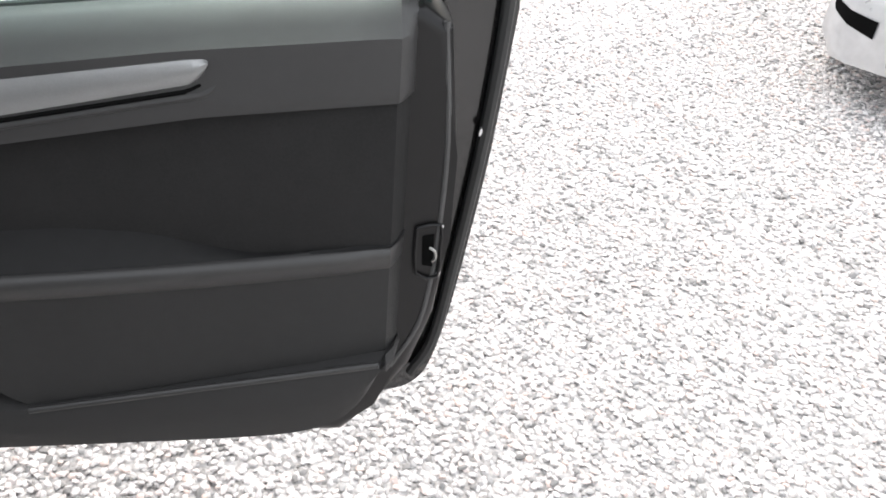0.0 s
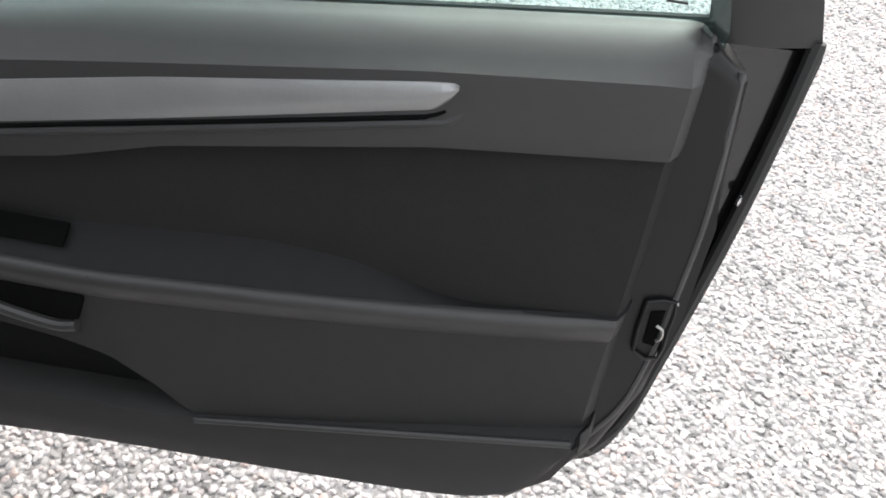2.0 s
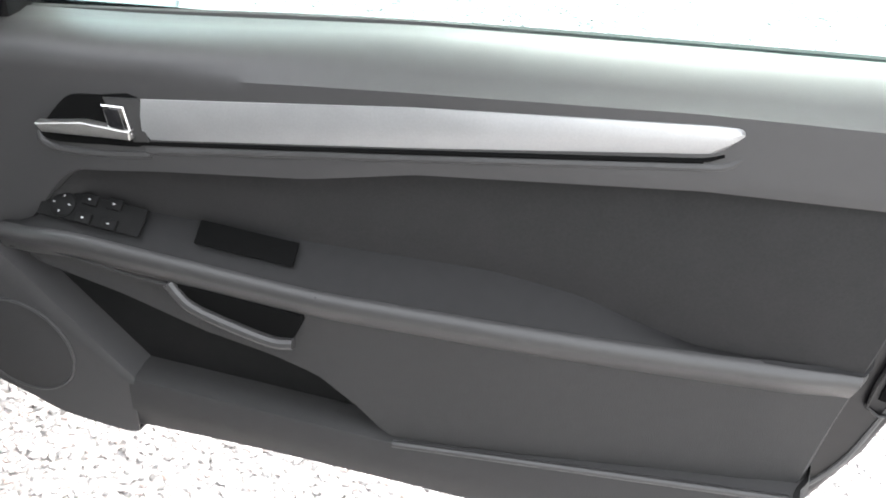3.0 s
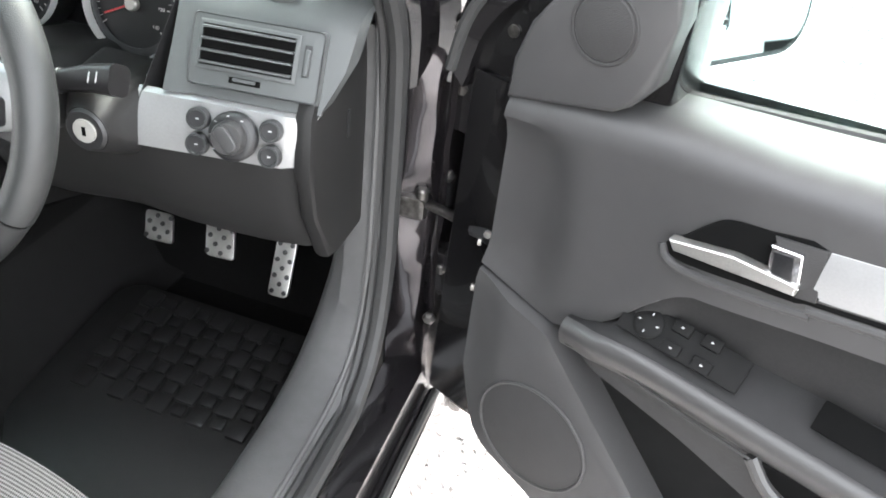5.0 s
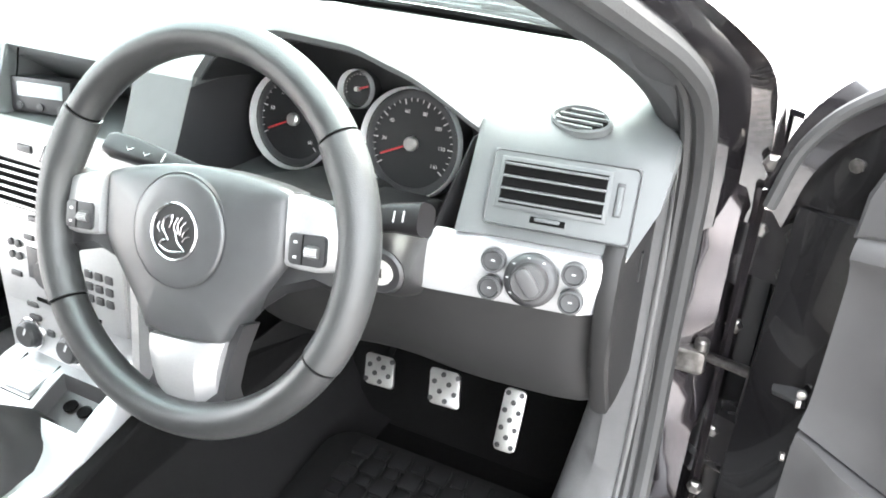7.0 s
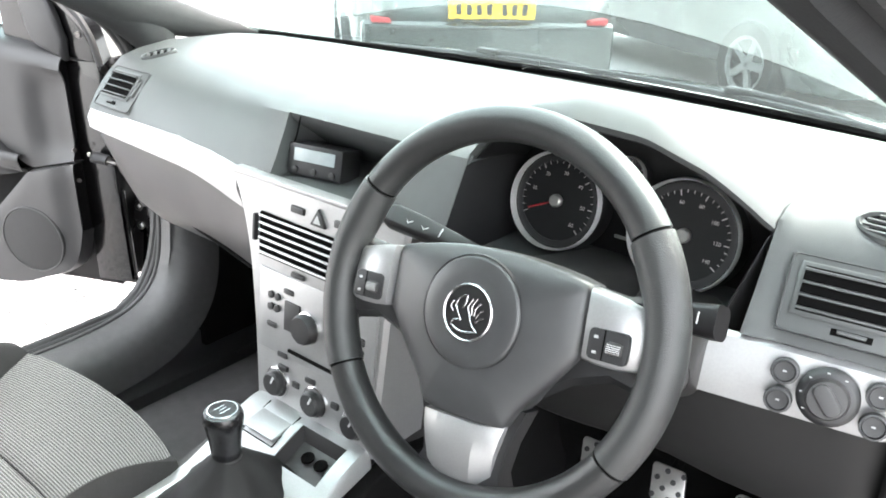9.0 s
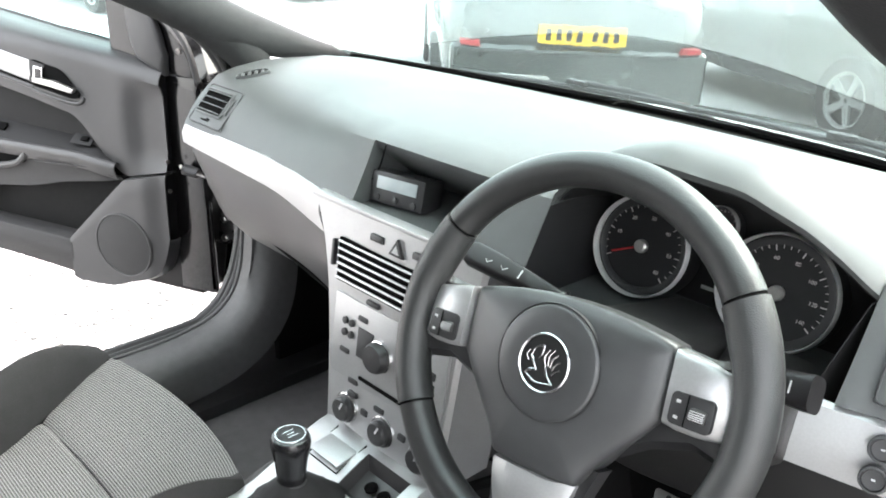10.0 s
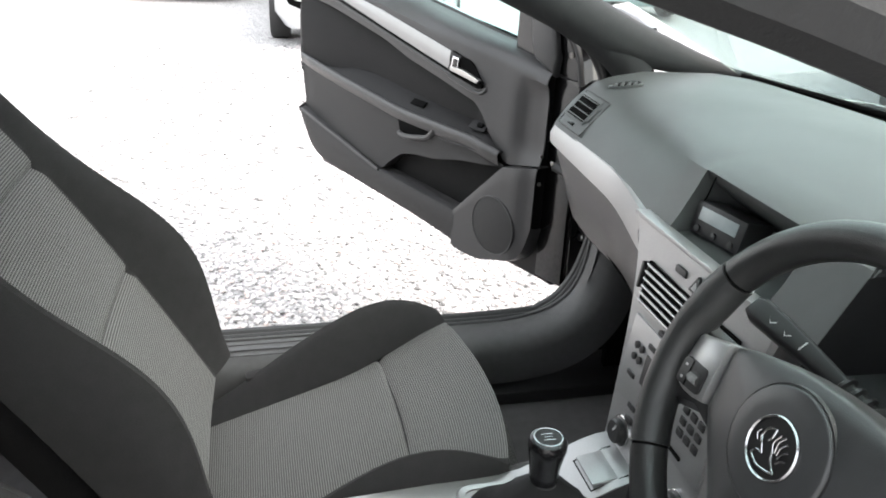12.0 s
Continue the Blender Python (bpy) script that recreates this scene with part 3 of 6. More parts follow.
    # Proud black plate; the dark inside of the latch is painted on.
    lat = part("door_latch", prism([(1.306, .785), (1.322, .789), (1.323, .735), (1.308, .738)], -.050, -.0605, .003), CAVITY, door, "black plate painted as the shaded latch recess")
    part("latch_frame", tube([(1.298, -.061, .799), (1.329, -.061, .805), (1.331, -.061, .763), (1.330, -.061, .721), (1.300, -.061, .726), (1.298, -.061, .799)], .0025, 6, steps=2), SATIN, lat)
    part("latch_jaw", tube([(1.316, -.064, .770), (1.323, -.066, .766), (1.325, -.066, .755), (1.321, -.064, .748)], .002, 8), STEEL, lat)
    for z in (.801, .724):
        part("latch_screw", lathe([(.004, 0), (.004, .003), (.0001, .004)], 12, m=Matrix.Translation((1.330, -.058, z)) @ pose(0, 0, 0, 90, 0, 50)), CHROME, lat)
    part("edge_screw", lathe([(.008, 0), (.008, .003), (.0001, .005)], 12, m=Matrix.Translation((1.385, .028, .90)) @ pose(0, 0, 0, 90, 0, 40)), CHROME, door)
    for z in (.742, .672):
        part("panel_clip", lathe([(.005, 0), (.005, .004), (.0001, .005)], 10, m=Matrix.Translation((.100, -.092, z)) @ pose(0, 0, 0, 90, 0, -60)), OILY, door)

    # exterior mirror
    mm = Matrix.Translation((.205, .235, 1.0)) @ pose(0, 0, 0, 0, -8.5, -19.4)
    rows = []
    for x, w, h in ((0.012, .205, .140), (.0, .215, .150), (-.03, .21, .148), (-.07, .18, .125), (-.10, .11, .08)):
        rows.append([mm @ Vector((x, p[0], p[1])) for p in rounded(w, h, min(.045, h / 2.2), 5)])
    bm = sheet(rows, closed=True)
    bmesh.ops.holes_fill(bm, edges=bm.edges)
    hs = part("mirror_housing", bm, PAINT, door, "black door mirror housing")
    gl = [mm @ Vector((.0135, p[0], p[1])) for p in rounded(.19, .126, .042, 6)]
    bm = bmesh.new()
    bm.faces.new([bm.verts.new(p) for p in gl])
    thick(bm, .002)
    part("mirror_glass", bm, MIRROR, hs)
    part("mirror_arm", tube([(.13, .05, .965), (.15, .10, .955), (.17, .16, .965)], .022, 10, flat=.7), PAINT, hs)
    MIRRORED[0] = False
    return door


car_door(False, "open black car door with dark grey trim and silver strip", "front doors")
car_door(True, "open black passenger door with storage pocket and silver strip", "front doors")

# ---------------------------------------------------------------- dashboard
dash = empty("dashboard", None, "grey grained dashboard with satin silver panels", "dashboard")


def screen_foot(x):
    return .455 - .36 * x * x


def dash_crest(x):
    """Where the dash top ends and falls away into the gutter below the glass."""
    return .241 - .12 * x * x


HOOD = [(.196, .990), (.206, 1.010), (.226, 1.031), (.262, 1.051), (.323, 1.066), (.417, 1.059), (.480, 1.034), (.515, 1.009), (.541, .983)]
LIP = [(.196, -.244), (.25, -.250), (.33, -.254), (.44, -.246), (.50, -.230), (.541, -.209)]


def dash_profile(x, kind):
    end = ease((abs(x) - .678) / .04)
    f = screen_foot(x)
    top = 1.002 + .006 * ease(x / .3) - .03 * end
    c = dash_crest(x)
    first = [(f, .944), (c + .016, .972 - .01 * end), (c, .9860 - .01 * end), (.4 * c + .02, top - .003), (-.06, top)]
    square = [(-.17, .998), (-.226, .993), (-.244, .984), (-.257, .955), (-.272, .925), (-.290, .893)]
    if kind == "display":
        rest = [(-.17, .998), (-.226, .993), (-.243, .985), (-.238, .974), (-.140, .902), (-.290, .895)]
    elif kind == "binnacle":
        z, y = curve_at(HOOD, x, .014), curve_at(LIP, x, .01)
        first = [*first[:3], (.4 * c + .02, top - .003 + .08 * (z - 1)), (-.06, top + .45 * (z - 1.0))]
        r = .35 + .65 * math.sin(math.pi * (x - .196) / .345)
        rest = [(-.15, top - .002 + .86 * (z - 1.0) + .012 * r), (y + .042, z + .011 * r), (y + .016, z + .006 * r), (y + .002, z - .006), (y + .008, z - .014), (-.122, z - .032)]
    else:
        b = .024 * end
        yaw = .12 * (x - .64) * ease((x - .45) / .1)
        if x > 0:
            soft = [(-.128 + .6 * b, 1.001 - b), (-.168 + .6 * b, .992 - .7 * b), (-.192 + .5 * b, .980 - .4 * b), (-.2045 + .4 * b, .964), (-.224 + .3 * b, .930), (-.247 + .2 * b, .887)]
        else:
            soft = [(-.128 + b, .992 - b), (-.166 + b, .980 - .5 * b), (-.190 + b, .960 - .3 * b), (-.209 + b, .941), (-.226 + b, .920), (-.243 + b, .893)]
        soft = [(y + yaw + (.004 if x > 0 else 0), z) for y, z in soft]
        k = ease((x + .42) / .32) if x < .3 else 0
        rest = [(p[0] + (q[0] - p[0]) * k, p[1] + (q[1] - p[1]) * k) for p, q in zip(soft, square)]
        tip = [(-.15, .999), (-.180, .996), (-.200, .989), (-.209, .977), (-.228, .940), (-.259, .887)]
        k = 1 - ease((x - .541) / .035) if x > .5 else 0
        rest = [(p[0] + (q[0] - p[0]) * k, p[1] + (q[1] - p[1]) * k) for p, q in zip(rest, tip)]
    return first + rest


def end_bulge(x, z):
    """The driver's end of the dash swells outwards below the top."""
    return .026 * ease((x - .655) / .06) * math.exp(-((z - .950) / .042) ** 2)


stops = [(-.716, ""), (-.712, ""), (-.70, ""), (-.685, ""), (-.66, ""), (-.6, ""), (-.5, ""), (-.4, ""), (-.3, ""), (-.2, ""), (-.15, ""), (-.121, ""), (-.119, "display"),
         (-.03, "display"), (.04, "display"), (.105, "display"), (.107, ""), (.13, ""), (.16, ""), (.1955, ""), *((.196 + .345 * k / 30, "binnacle") for k in range(31)), (.5415, ""), (.546, ""), (.552, ""), (.558, ""), (.566, ""), (.577, ""), (.59, ""), (.62, ""), (.655, ""), (.67, ""), (.685, ""), (.70, ""), (.708, ""), (.712, ""), (.716, "")]
rows = []
for x, kind in stops:
    drop = .05 if abs(x) > .715 else 0
    prof = dash_profile(x, kind)
    rows.append([(x + end_bulge(x, z) - drop * (.10 if x > 0 else 0), y + drop * (.7 if y < 0 else -.5), z - drop * (0 if x > 0 else .6)) for y, z in prof])
part("dash_top", thick(sheet(rows), -.004), DASH, dash, "grey soft-touch dash top", sharp=32)
gutter = [[(x, dash_crest(x) + .002, .9860), (x, dash_crest(x) + .017, .9745)] + [(x, (dash_crest(x) + .017) * (1 - q) + (screen_foot(x) - .004) * q, .9745 - .027 * q) for q in (.33, .67, 1)] for x in columns(-.64, .64, 28)]
part("screen_gutter", thick(sheet(gutter), .0015), CAVITY, dash, "matt black gutter along the windscreen foot")

# instrument hood
cl = part("instrument_panel", prism([(.19, .845), (.19, .97), (.22, 1.00), (.26, 1.02), (.33, 1.035), (.42, 1.03), (.50, 1.00), (.55, .975), (.55, .85)], -.1185, -.110), DIAL, dash, "black instrument panel")
liner = []
for x in columns(.199, .539, 26):
    z, y = curve_at(HOOD, x, .014), curve_at(LIP, x, .01)
    liner.append([(x, y + .012, z - .0160), (x, -.17, z - .024), (x, -.124, z - .034)])
part("hood_liner", thick(sheet(liner), -.001), DIAL, dash, "black inside of the instrument hood")
part("liner_side", thick(sheet([[(.1975, -.246 - .047 * (.985 - z) / .09, z), (.1975, -.19, z), (.1985, -.120, z)] for z in (.860, .89, .92, .95, .978)]), .001), DARK, dash)
part("liner_side", thick(sheet([[(.539 - .02 * (.975 - z) / .09, -.212 - .050 * (.975 - z) / .09, z), (.541, -.17, z), (.541, -.120, z)] for z in (.860, .89, .92, .95, .972)]), .001), DIAL, dash)
rows = [[(x, -.262, .835), (x, -.272, .852), (x, -.268, .861), (x, -.255, .864), (x, -.19, .861), (x, -.135, .858), (x, -.118, .866)] for x in columns(.196, .522, 16)]
part("cluster_sill", thick(sheet(rows), -.003), DASH, dash, "grey ledge below the dials")


def text_plate(body, size, m, mat, parent, name="print"):
    """Raised print from the built-in font."""
    c = bpy.data.curves.new(name, "FONT")
    c.body, c.size, c.align_x, c.align_y, c.extrude = body, size, "CENTER", "CENTER", 0.0002
    t = bpy.data.objects.new(name, c)
    scene.collection.objects.link(t)
    me = bpy.data.meshes.new_from_object(t.evaluated_get(bpy.context.evaluated_depsgraph_get()))
    bpy.data.objects.remove(t)
    ob = new(name, me)
    me.materials.append(mat)
    ob.parent, ob.matrix_basis = parent, m
    return ob


def gauge(x, y, z, r, tilt, numbers, a0, a1, needle, name="gauge", size=.0080):
    """A dial facing the driver, with a chrome ring, print and needle."""
    m = Matrix.Translation((x, y, z)) @ pose(0, 0, 0, 90 - tilt, 0, 0)
    g = part(name, lathe([(r * 1.012, -.030), (r * 1.008, .004), (r * .94, -.001), (.0001, -.0008)], 48, m=m, cap=False), DIAL, dash, "round dial with white figures")
    part("bezel", lathe([(r * .958, -.002), (r * .966, .010), (r * .982, .013), (r * .998, .011), (r * 1.010, .003)], 56, m=m, cap=False), BEZEL, g, "bright silver bezel")
    part("scale_ring", lathe([(r * .80, .0), (r * .80, .0012), (r * .86, .0018), (r * .92, .001), (r * .945, 0)], 56, m=m, cap=False), DARK, g)
    bm = bmesh.new()
    n = len(numbers)
    steps = (n - 1) * 4
    for k in range(steps + 1):
        a = radians(a0 + (a1 - a0) * k / steps)
        long = .10 if k % 4 == 0 else .055
        c = m @ Matrix.Translation((math.cos(a) * r * (.80 - long / 2), math.sin(a) * r * (.80 - long / 2), .0012)) @ pose(0, 0, 0, 0, 0, math.degrees(a))
        box((r * long, .0012 if k % 4 == 0 else .0007, .0006), turn=c, bm=bm)
    part("tick_marks", bm, DIALPRINT, g)
    for k, s in enumerate(numbers):
        if s:
            a = radians(a0 + (a1 - a0) * k / (n - 1))
            text_plate(s, size, m @ Matrix.Translation((math.cos(a) * r * .58, math.sin(a) * r * .58, .001)), DIALPRINT, g, "figure")
    nd = m @ pose(0, 0, .004, 0, 0, needle)
    part("needle", box((r * .62, .0022, .0012), turn=nd @ Matrix.Translation((r * .34, 0, 0))), RED, g, "red needle")
    part("needle_cap", lathe([(r * .13, .001), (r * .13, .007), (r * .10, .009), (.0001, .009)], 20, m=m), STEEL, g)
    return g


gauge(.267, -.150, .925, .062, 14, ["", "10", "20", "30", "40", "50", "60"], 208, -44, 205, size=.0066)
gauge(.433, -.150, .925, .065, 14, ["", "20", "40", "60", "80", "100", "120", "140"], 215, -35, 205, size=.0062)
gauge(.350, -.132, .972, .023, 14, ["", "", "", "", ""], 200, -20, 20, "fuel_gauge", .006)
part("cluster_lamps", box((.030, .002, .004), (.350, -.120, .888)), PRINT, cl)

# driver's side air vent, in the sloping face
def air_vent(parent, m, w, h, slats, wheel=1, name="air_vent"):
    m = m @ Matrix.Translation((0, 0, .0042))
    v = part(name, box((w, h, .014), bevel=.003, turn=m @ Matrix.Translation((0, 0, -.0090))), DASH, parent, "louvred air vent")
    a, b = w / 2 - .001, h / 2 - .001
    edge = [m @ Vector((p[0], p[1], -.002)) for p in rounded(2 * a, 2 * b, .006, 4)]
    edge.append(edge[0])
    part("vent_gap", tube([e_ + (m.to_3x3() @ Vector((0, 0, .0001))) for e_ in edge], .0009, 6, steps=1), DARK, v)
    # Flat black plate behind the slats: the vent's inner shade as colour.
    part("vent_shade_plate", box((w * .70, h * .56, .004), turn=m @ Matrix.Translation((-w * .055, h * .07, .0))), CAVITY, v)
    part("vent_lip", thick(sheet([[m @ Vector((x - w * .055, y + h * .07, z)) for x, y, z in ((-w * .35 - o, -h * .28 - o, .0022 - q), (w * .35 + o, -h * .28 - o, .0022 - q), (w * .35 + o, h * .28 + o, .0022 - q), (-w * .35 - o, h * .28 + o, .0022 - q))] for o, q in ((0, 0), (.003, .0004), (.0045, .0016))], closed=True), -.0006), DASH, v)
    for k in range(slats + 1):
        y = h * (.07 - .28 + .56 * (k + .25) / (slats + .5))
        part("slat", box((w * .695, .0022, .007), bevel=.0006, turn=m @ Matrix.Translation((-w * .055, y, .0040)) @ pose(0, 0, 0, 10)), DASH, v)
    part("wheel_slot", box((.008, h * .44, .0009), bevel=.0003, turn=m @ Matrix.Translation((w * .385, h * .07, -.0016))), DARK, v)
    part("thumb_wheel", box((.0055, h * .36, .006), bevel=.0015, turn=m @ Matrix.Translation((w * .387, h * .05, -.0010))), DASH, v)
    part("tab_slot", box((w * .24, .0065, .0009), bevel=.0003, turn=m @ Matrix.Translation((-w * .055, -h * .36, -.0016))), CAVITY, v)
    part("slide_tab", box((w * .17, .0035, .006), bevel=.0012, turn=m @ Matrix.Translation((-w * .055, -h * .35, .0000))), DASH, v)
    return v


air_vent(dash, Matrix.Translation((.6395, -.2265, .9340)) @ pose(0, 0, 0, 62, 0, 7), .146, .076, 3)
air_vent(dash, Matrix.Translation((-.613, -.2108, .9338)) @ pose(0, 0, 0, 48, 0, -1), .116, .084, 3)
for sx in (1, -1):
    m = Matrix.Translation((.634, -.166, .9925)) @ pose(0, 0, 0, 20, 0, -14) if sx > 0 else Matrix.Translation((-.600, -.138, .9893)) @ pose(0, 0, 0, 17, 0, 0) @ pose(0, 0, 0, 0, 0, 50)
    fl = .62 if sx > 0 else .38
    bm = lathe([(.034, -.004), (.034, .003), (.031, .005), (.029, .002), (.029, -.004)], 36)
    bmesh.ops.scale(bm, vec=(1, fl, 1), verts=bm.verts)
    bmesh.ops.transform(bm, matrix=m, verts=bm.verts)
    ov = part("demister_vent", bm, DASH, dash, "oval demister outlet")
    bm = lathe([(.029, .0), (.029, .0012), (.0001, .0014)], 30)
    bmesh.ops.scale(bm, vec=(1, fl, 1), verts=bm.verts)
    bmesh.ops.transform(bm, matrix=m, verts=bm.verts)
    # Black disc, painted for the shade inside the outlet.
    part("outlet_shade_plate", bm, CAVITY, ov)
    for k in range(4):
        if sx > 0:
            y = -.0125 + .0085 * k
            part("slat", box((.052 * math.sqrt(max(.05, 1 - (y / .018) ** 2)), .0022, .004), turn=m @ Matrix.Translation((0, y, .0022)) @ pose(0, 0, 0, 0, 0, 6)), DASH, ov)
        else:
            x = -.019 + .0127 * k
            part("slat", box((.0055, .021 * math.sqrt(1 - (x / .029) ** 2), .004), bevel=.001, turn=m @ Matrix.Translation((x, 0, .0024))), DASH, ov)

# light switch panel
rows = []
for k in range(13):
    q = k / 12
    a, b = Vector((.514, -.283, .821)).lerp(Vector((.692, -.248, .818)), q), Vector((.509, -.263, .885)).lerp(Vector((.714, -.237, .886)), q)
    rows.append([(a.lerp(b, t).x, a.lerp(b, t).y - .004 * math.sin(math.pi * t) + (.006 if t in (0, 1) else 0) + .010 * ease((q - .9) / .1), a.lerp(b, t).z) for t in (0, .05, .3, .6, .95, 1)])
sw = part("light_switch_panel", thick(sheet(rows), -.004), SILVER, dash, "satin silver light switch panel")
for x, y, z in ((.591, -.2685, .870), (.592, -.2765, .843), (.6705, -.255, .869), (.672, -.2625, .842)):
    m = Matrix.Translation((x, y, z)) @ pose(0, 0, 0, 71, 0, 8)
    b = part("push_button", lathe([(.0125, -.004), (.0125, .004), (.010, .006), (.009, .004), (.0001, .0035)], 24, m=m), DARK, sw, "round black button")
    part("button_mark", box((.0036, .0016, .0006), turn=m @ Matrix.Translation((0, 0, .0040))), PRINT, b)
    part("button_rim", lathe([(.0122, .0035), (.0118, .0062), (.0102, .0064), (.0096, .0042)], 24, m=m, cap=False), HUBSKIN, b)
m = Matrix.Translation((.631, -.2665, .8575)) @ pose(0, 0, 0, 71, 0, 8)
kn = part("light_knob", lathe([(.027, -.004), (.027, .004), (.024, .008), (.0215, .009)], 36, m=m), DARK, sw, "rotary light switch")
part("knob_grip", lathe([(.019, .006), (.0185, .017), (.0165, .0205), (.0001, .021)], 32, m=m), PLASTIC, kn)
part("knob_bar", prism(rounded(.016, .031, .007, 4), .018, .0245, .003, axes="xy", segments=3), PLASTIC, kn, m=m @ pose(0, 0, 0, 0, 0, 40))
part("knob_mark", lathe([(.003, .0), (.003, .0008), (.0001, .0008)], 12, m=m @ Matrix.Translation((-.006, .010, .0212))), PRINT, kn)
for k in range(5):
    a = radians(60 + 40 * k)
    part("dial_mark", box((.0028, .0012, .0006), turn=m @ Matrix.Translation((.0228 * math.cos(a), .0228 * math.sin(a), .0086))), PRINT, kn)

# knee panel below and its end cap
rows = []
for x in columns(.16, .702, 20):
    e = ease((x - .665) / .04)
    y = -.276 + .038 * ease((x - .5) / .2) + .06 * ease((.30 - x) / .15) + .02 * e
    sag = .022 * ease((.52 - x) / .2)
    fall = .030 * ease((x - .42) / .26)
    rows.append([(x, y + .02, .834), (x, y + .002, .818), (x, y + .006, .79), (x, y + .020, .75 - .5 * fall), (x, y + .036, .712 - sag - fall), (x, y + .050, .700 - sag - fall), (x, y + .12, .692 - sag - fall), (x, .0, .70)])
part("knee_panel", thick(sheet(rows), -.004), KNEE, dash, "dark grey knee panel")
cap = [(-.242, .885), (-.215, .925), (-.15, .965), (-.06, .972), (-.05, .665), (-.16, .660), (-.195, .668), (-.230, .75), (-.248, .82)]
for sx in (1, -1):
    cap = cap if sx > 0 else [(y + .045, z) for y, z in cap]
    part("end_cap", prism(cap, sx * .690, sx * .712, .008, axes="yz"), KNEE, dash, "dash end cover")
part("cap_slot", box((.002, .006, .035), (.7135, -.15, .84)), DARK, dash)

# passenger strip and glovebox
rows = []
for k in range(25):
    q = k / 24
    x = -.706 + .508 * q
    y = dash_profile(x, "")[-1][0] - .010 * q - .004 + .010 * ease((.04 - q) / .04)
    zt, zb = .899 - .003 * q, .856 - .018 * q
    low = .026 * q
    rows.append([(x + low, y + .008, zb), (x + low, y - .001, zb + .003), (x + .5 * low, y - .002, (zt + zb) / 2), (x, y + .008, zt - .003), (x, y + .016, zt)])
part("trim_strip", thick(sheet(rows), -.003), SILVER, dash, "long satin silver strip")
rows = []
for k in range(25):
    q = k / 24
    x = -.700 + .54 * q
    y = dash_profile(x, "")[-1][0] - .006 * q + .014 + .01 * ease((.06 - q) / .06)
    zb = .668 + .10 * ease((.22 - q) / .22) ** 1.5
    zt = .860 - .022 * q
    prof = [(0, zt), (-.004, zt - .02), (.004, zt - .4 * (zt - zb)), (.022, zt - .75 * (zt - zb)), (.055, zb + .008), (.09, zb), (.20, zb + .01)]
    rows.append([(x, y + d, z) for d, z in prof])
gb = part("glovebox", thick(sheet(rows), -.004), PLASTIC, dash, "dark grey glovebox lid")
part("lid_gap", tube([(-.47, -.212, .735), (-.44, -.205, .712), (-.36, -.200, .692), (-.28, -.205, .680)], .0035, 6), CAVITY, gb)
part("badge_bar", box((.020, .002, .004), (-.545, -.222, .905), turn=None), DARK, dash)
part("seam_line", tube([(-.095, -.245, .983), (-.112, -.246, .94), (-.150, -.252, .895)], .0012, 6), CAVITY, dash)

# display in its recess
m = Matrix.Translation((-.070, -.242, .922)) @ pose(0, 0, 0, 78, 0, 10)
ds = part("clock_display", box((.094, .046, .05), bevel=.005, turn=m @ Matrix.Translation((0, 0, -.02))), DARK, dash, "small radio display unit")
part("display_screen", box((.070, .018, .002), bevel=.0005, turn=m @ Matrix.Translation((0, .007, .0052))), LCD, ds, "pale grey display")
for x in (-.032, 0, .032):
    part("display_button", lathe([(.005, .004), (.005, .007), (.0001, .0075)], 14, m=m @ Matrix.Translation((x, -.0145, 0))), DARK, ds)
# Black back plate, coloured for the shade deep in the recess.
part("recess_shade_plate", box((.20, .004, .075), (.003, -.134, .93)), CAVITY, dash)

# windscreen-side details
part("mat_seam", tube([(-.047, .235, .9925), (-.064, .280, .9885), (-.122, .430, .9600)], .0013, 6, steps=1), CAVITY, dash)

# ---------------------------------------------------------------- steering column and wheel
col = empty("steering_column", None, "dark grey steering column shroud with stalks", "steering column")
rows = []
for y, w, h, cz in ((-.375, .055, .065, .895), (-.36, .075, .085, .885), (-.30, .090, .10, .865), (-.22, .10, .10, .842), (-.13, .10, .10, .82)):
    rows.append([(.36 + p[0], y, cz + p[1]) for p in rounded(w * 1.35, h, .03, 5)])
bm = sheet(rows, closed=True)
bmesh.ops.holes_fill(bm, edges=bm.edges)
part("shroud", bm, KNEE, col)
rows = []
for y, w, h, r, cx, cz in ((-.20, .10, .10, .02, .460, .838), (-.27, .085, .092, .02, .474, .848), (-.305, .068, .076, .024, .488, .857), (-.325, .058, .060, .028, .497, .862), (-.334, .050, .050, .0245, .501, .864)):
    rows.append([(cx + p[0], y, cz + p[1]) for p in rounded(w, h, r, 5)])
bm = sheet(rows, closed=True)
bmesh.ops.holes_fill(bm, edges=bm.edges)
ih = part("ignition_housing", bm, KNEE, col)
m = Matrix.Translation((.501, -.334, .864)) @ pose(0, 0, 0, 86, 0, 4)
part("lock_ring", lathe([(.024, -.006), (.024, .002), (.021, .005), (.015, .004)], 28, m=m), DARK, ih)
lk = part("lock_face", lathe([(.0135, .003), (.013, .006), (.0001, .006)], 24, m=m), KEYFACE, ih, "bright ignition lock")
part("key_slot", box((.004, .010, .001), turn=m @ Matrix.Translation((0, 0, .0063))), CAVITY, ih)
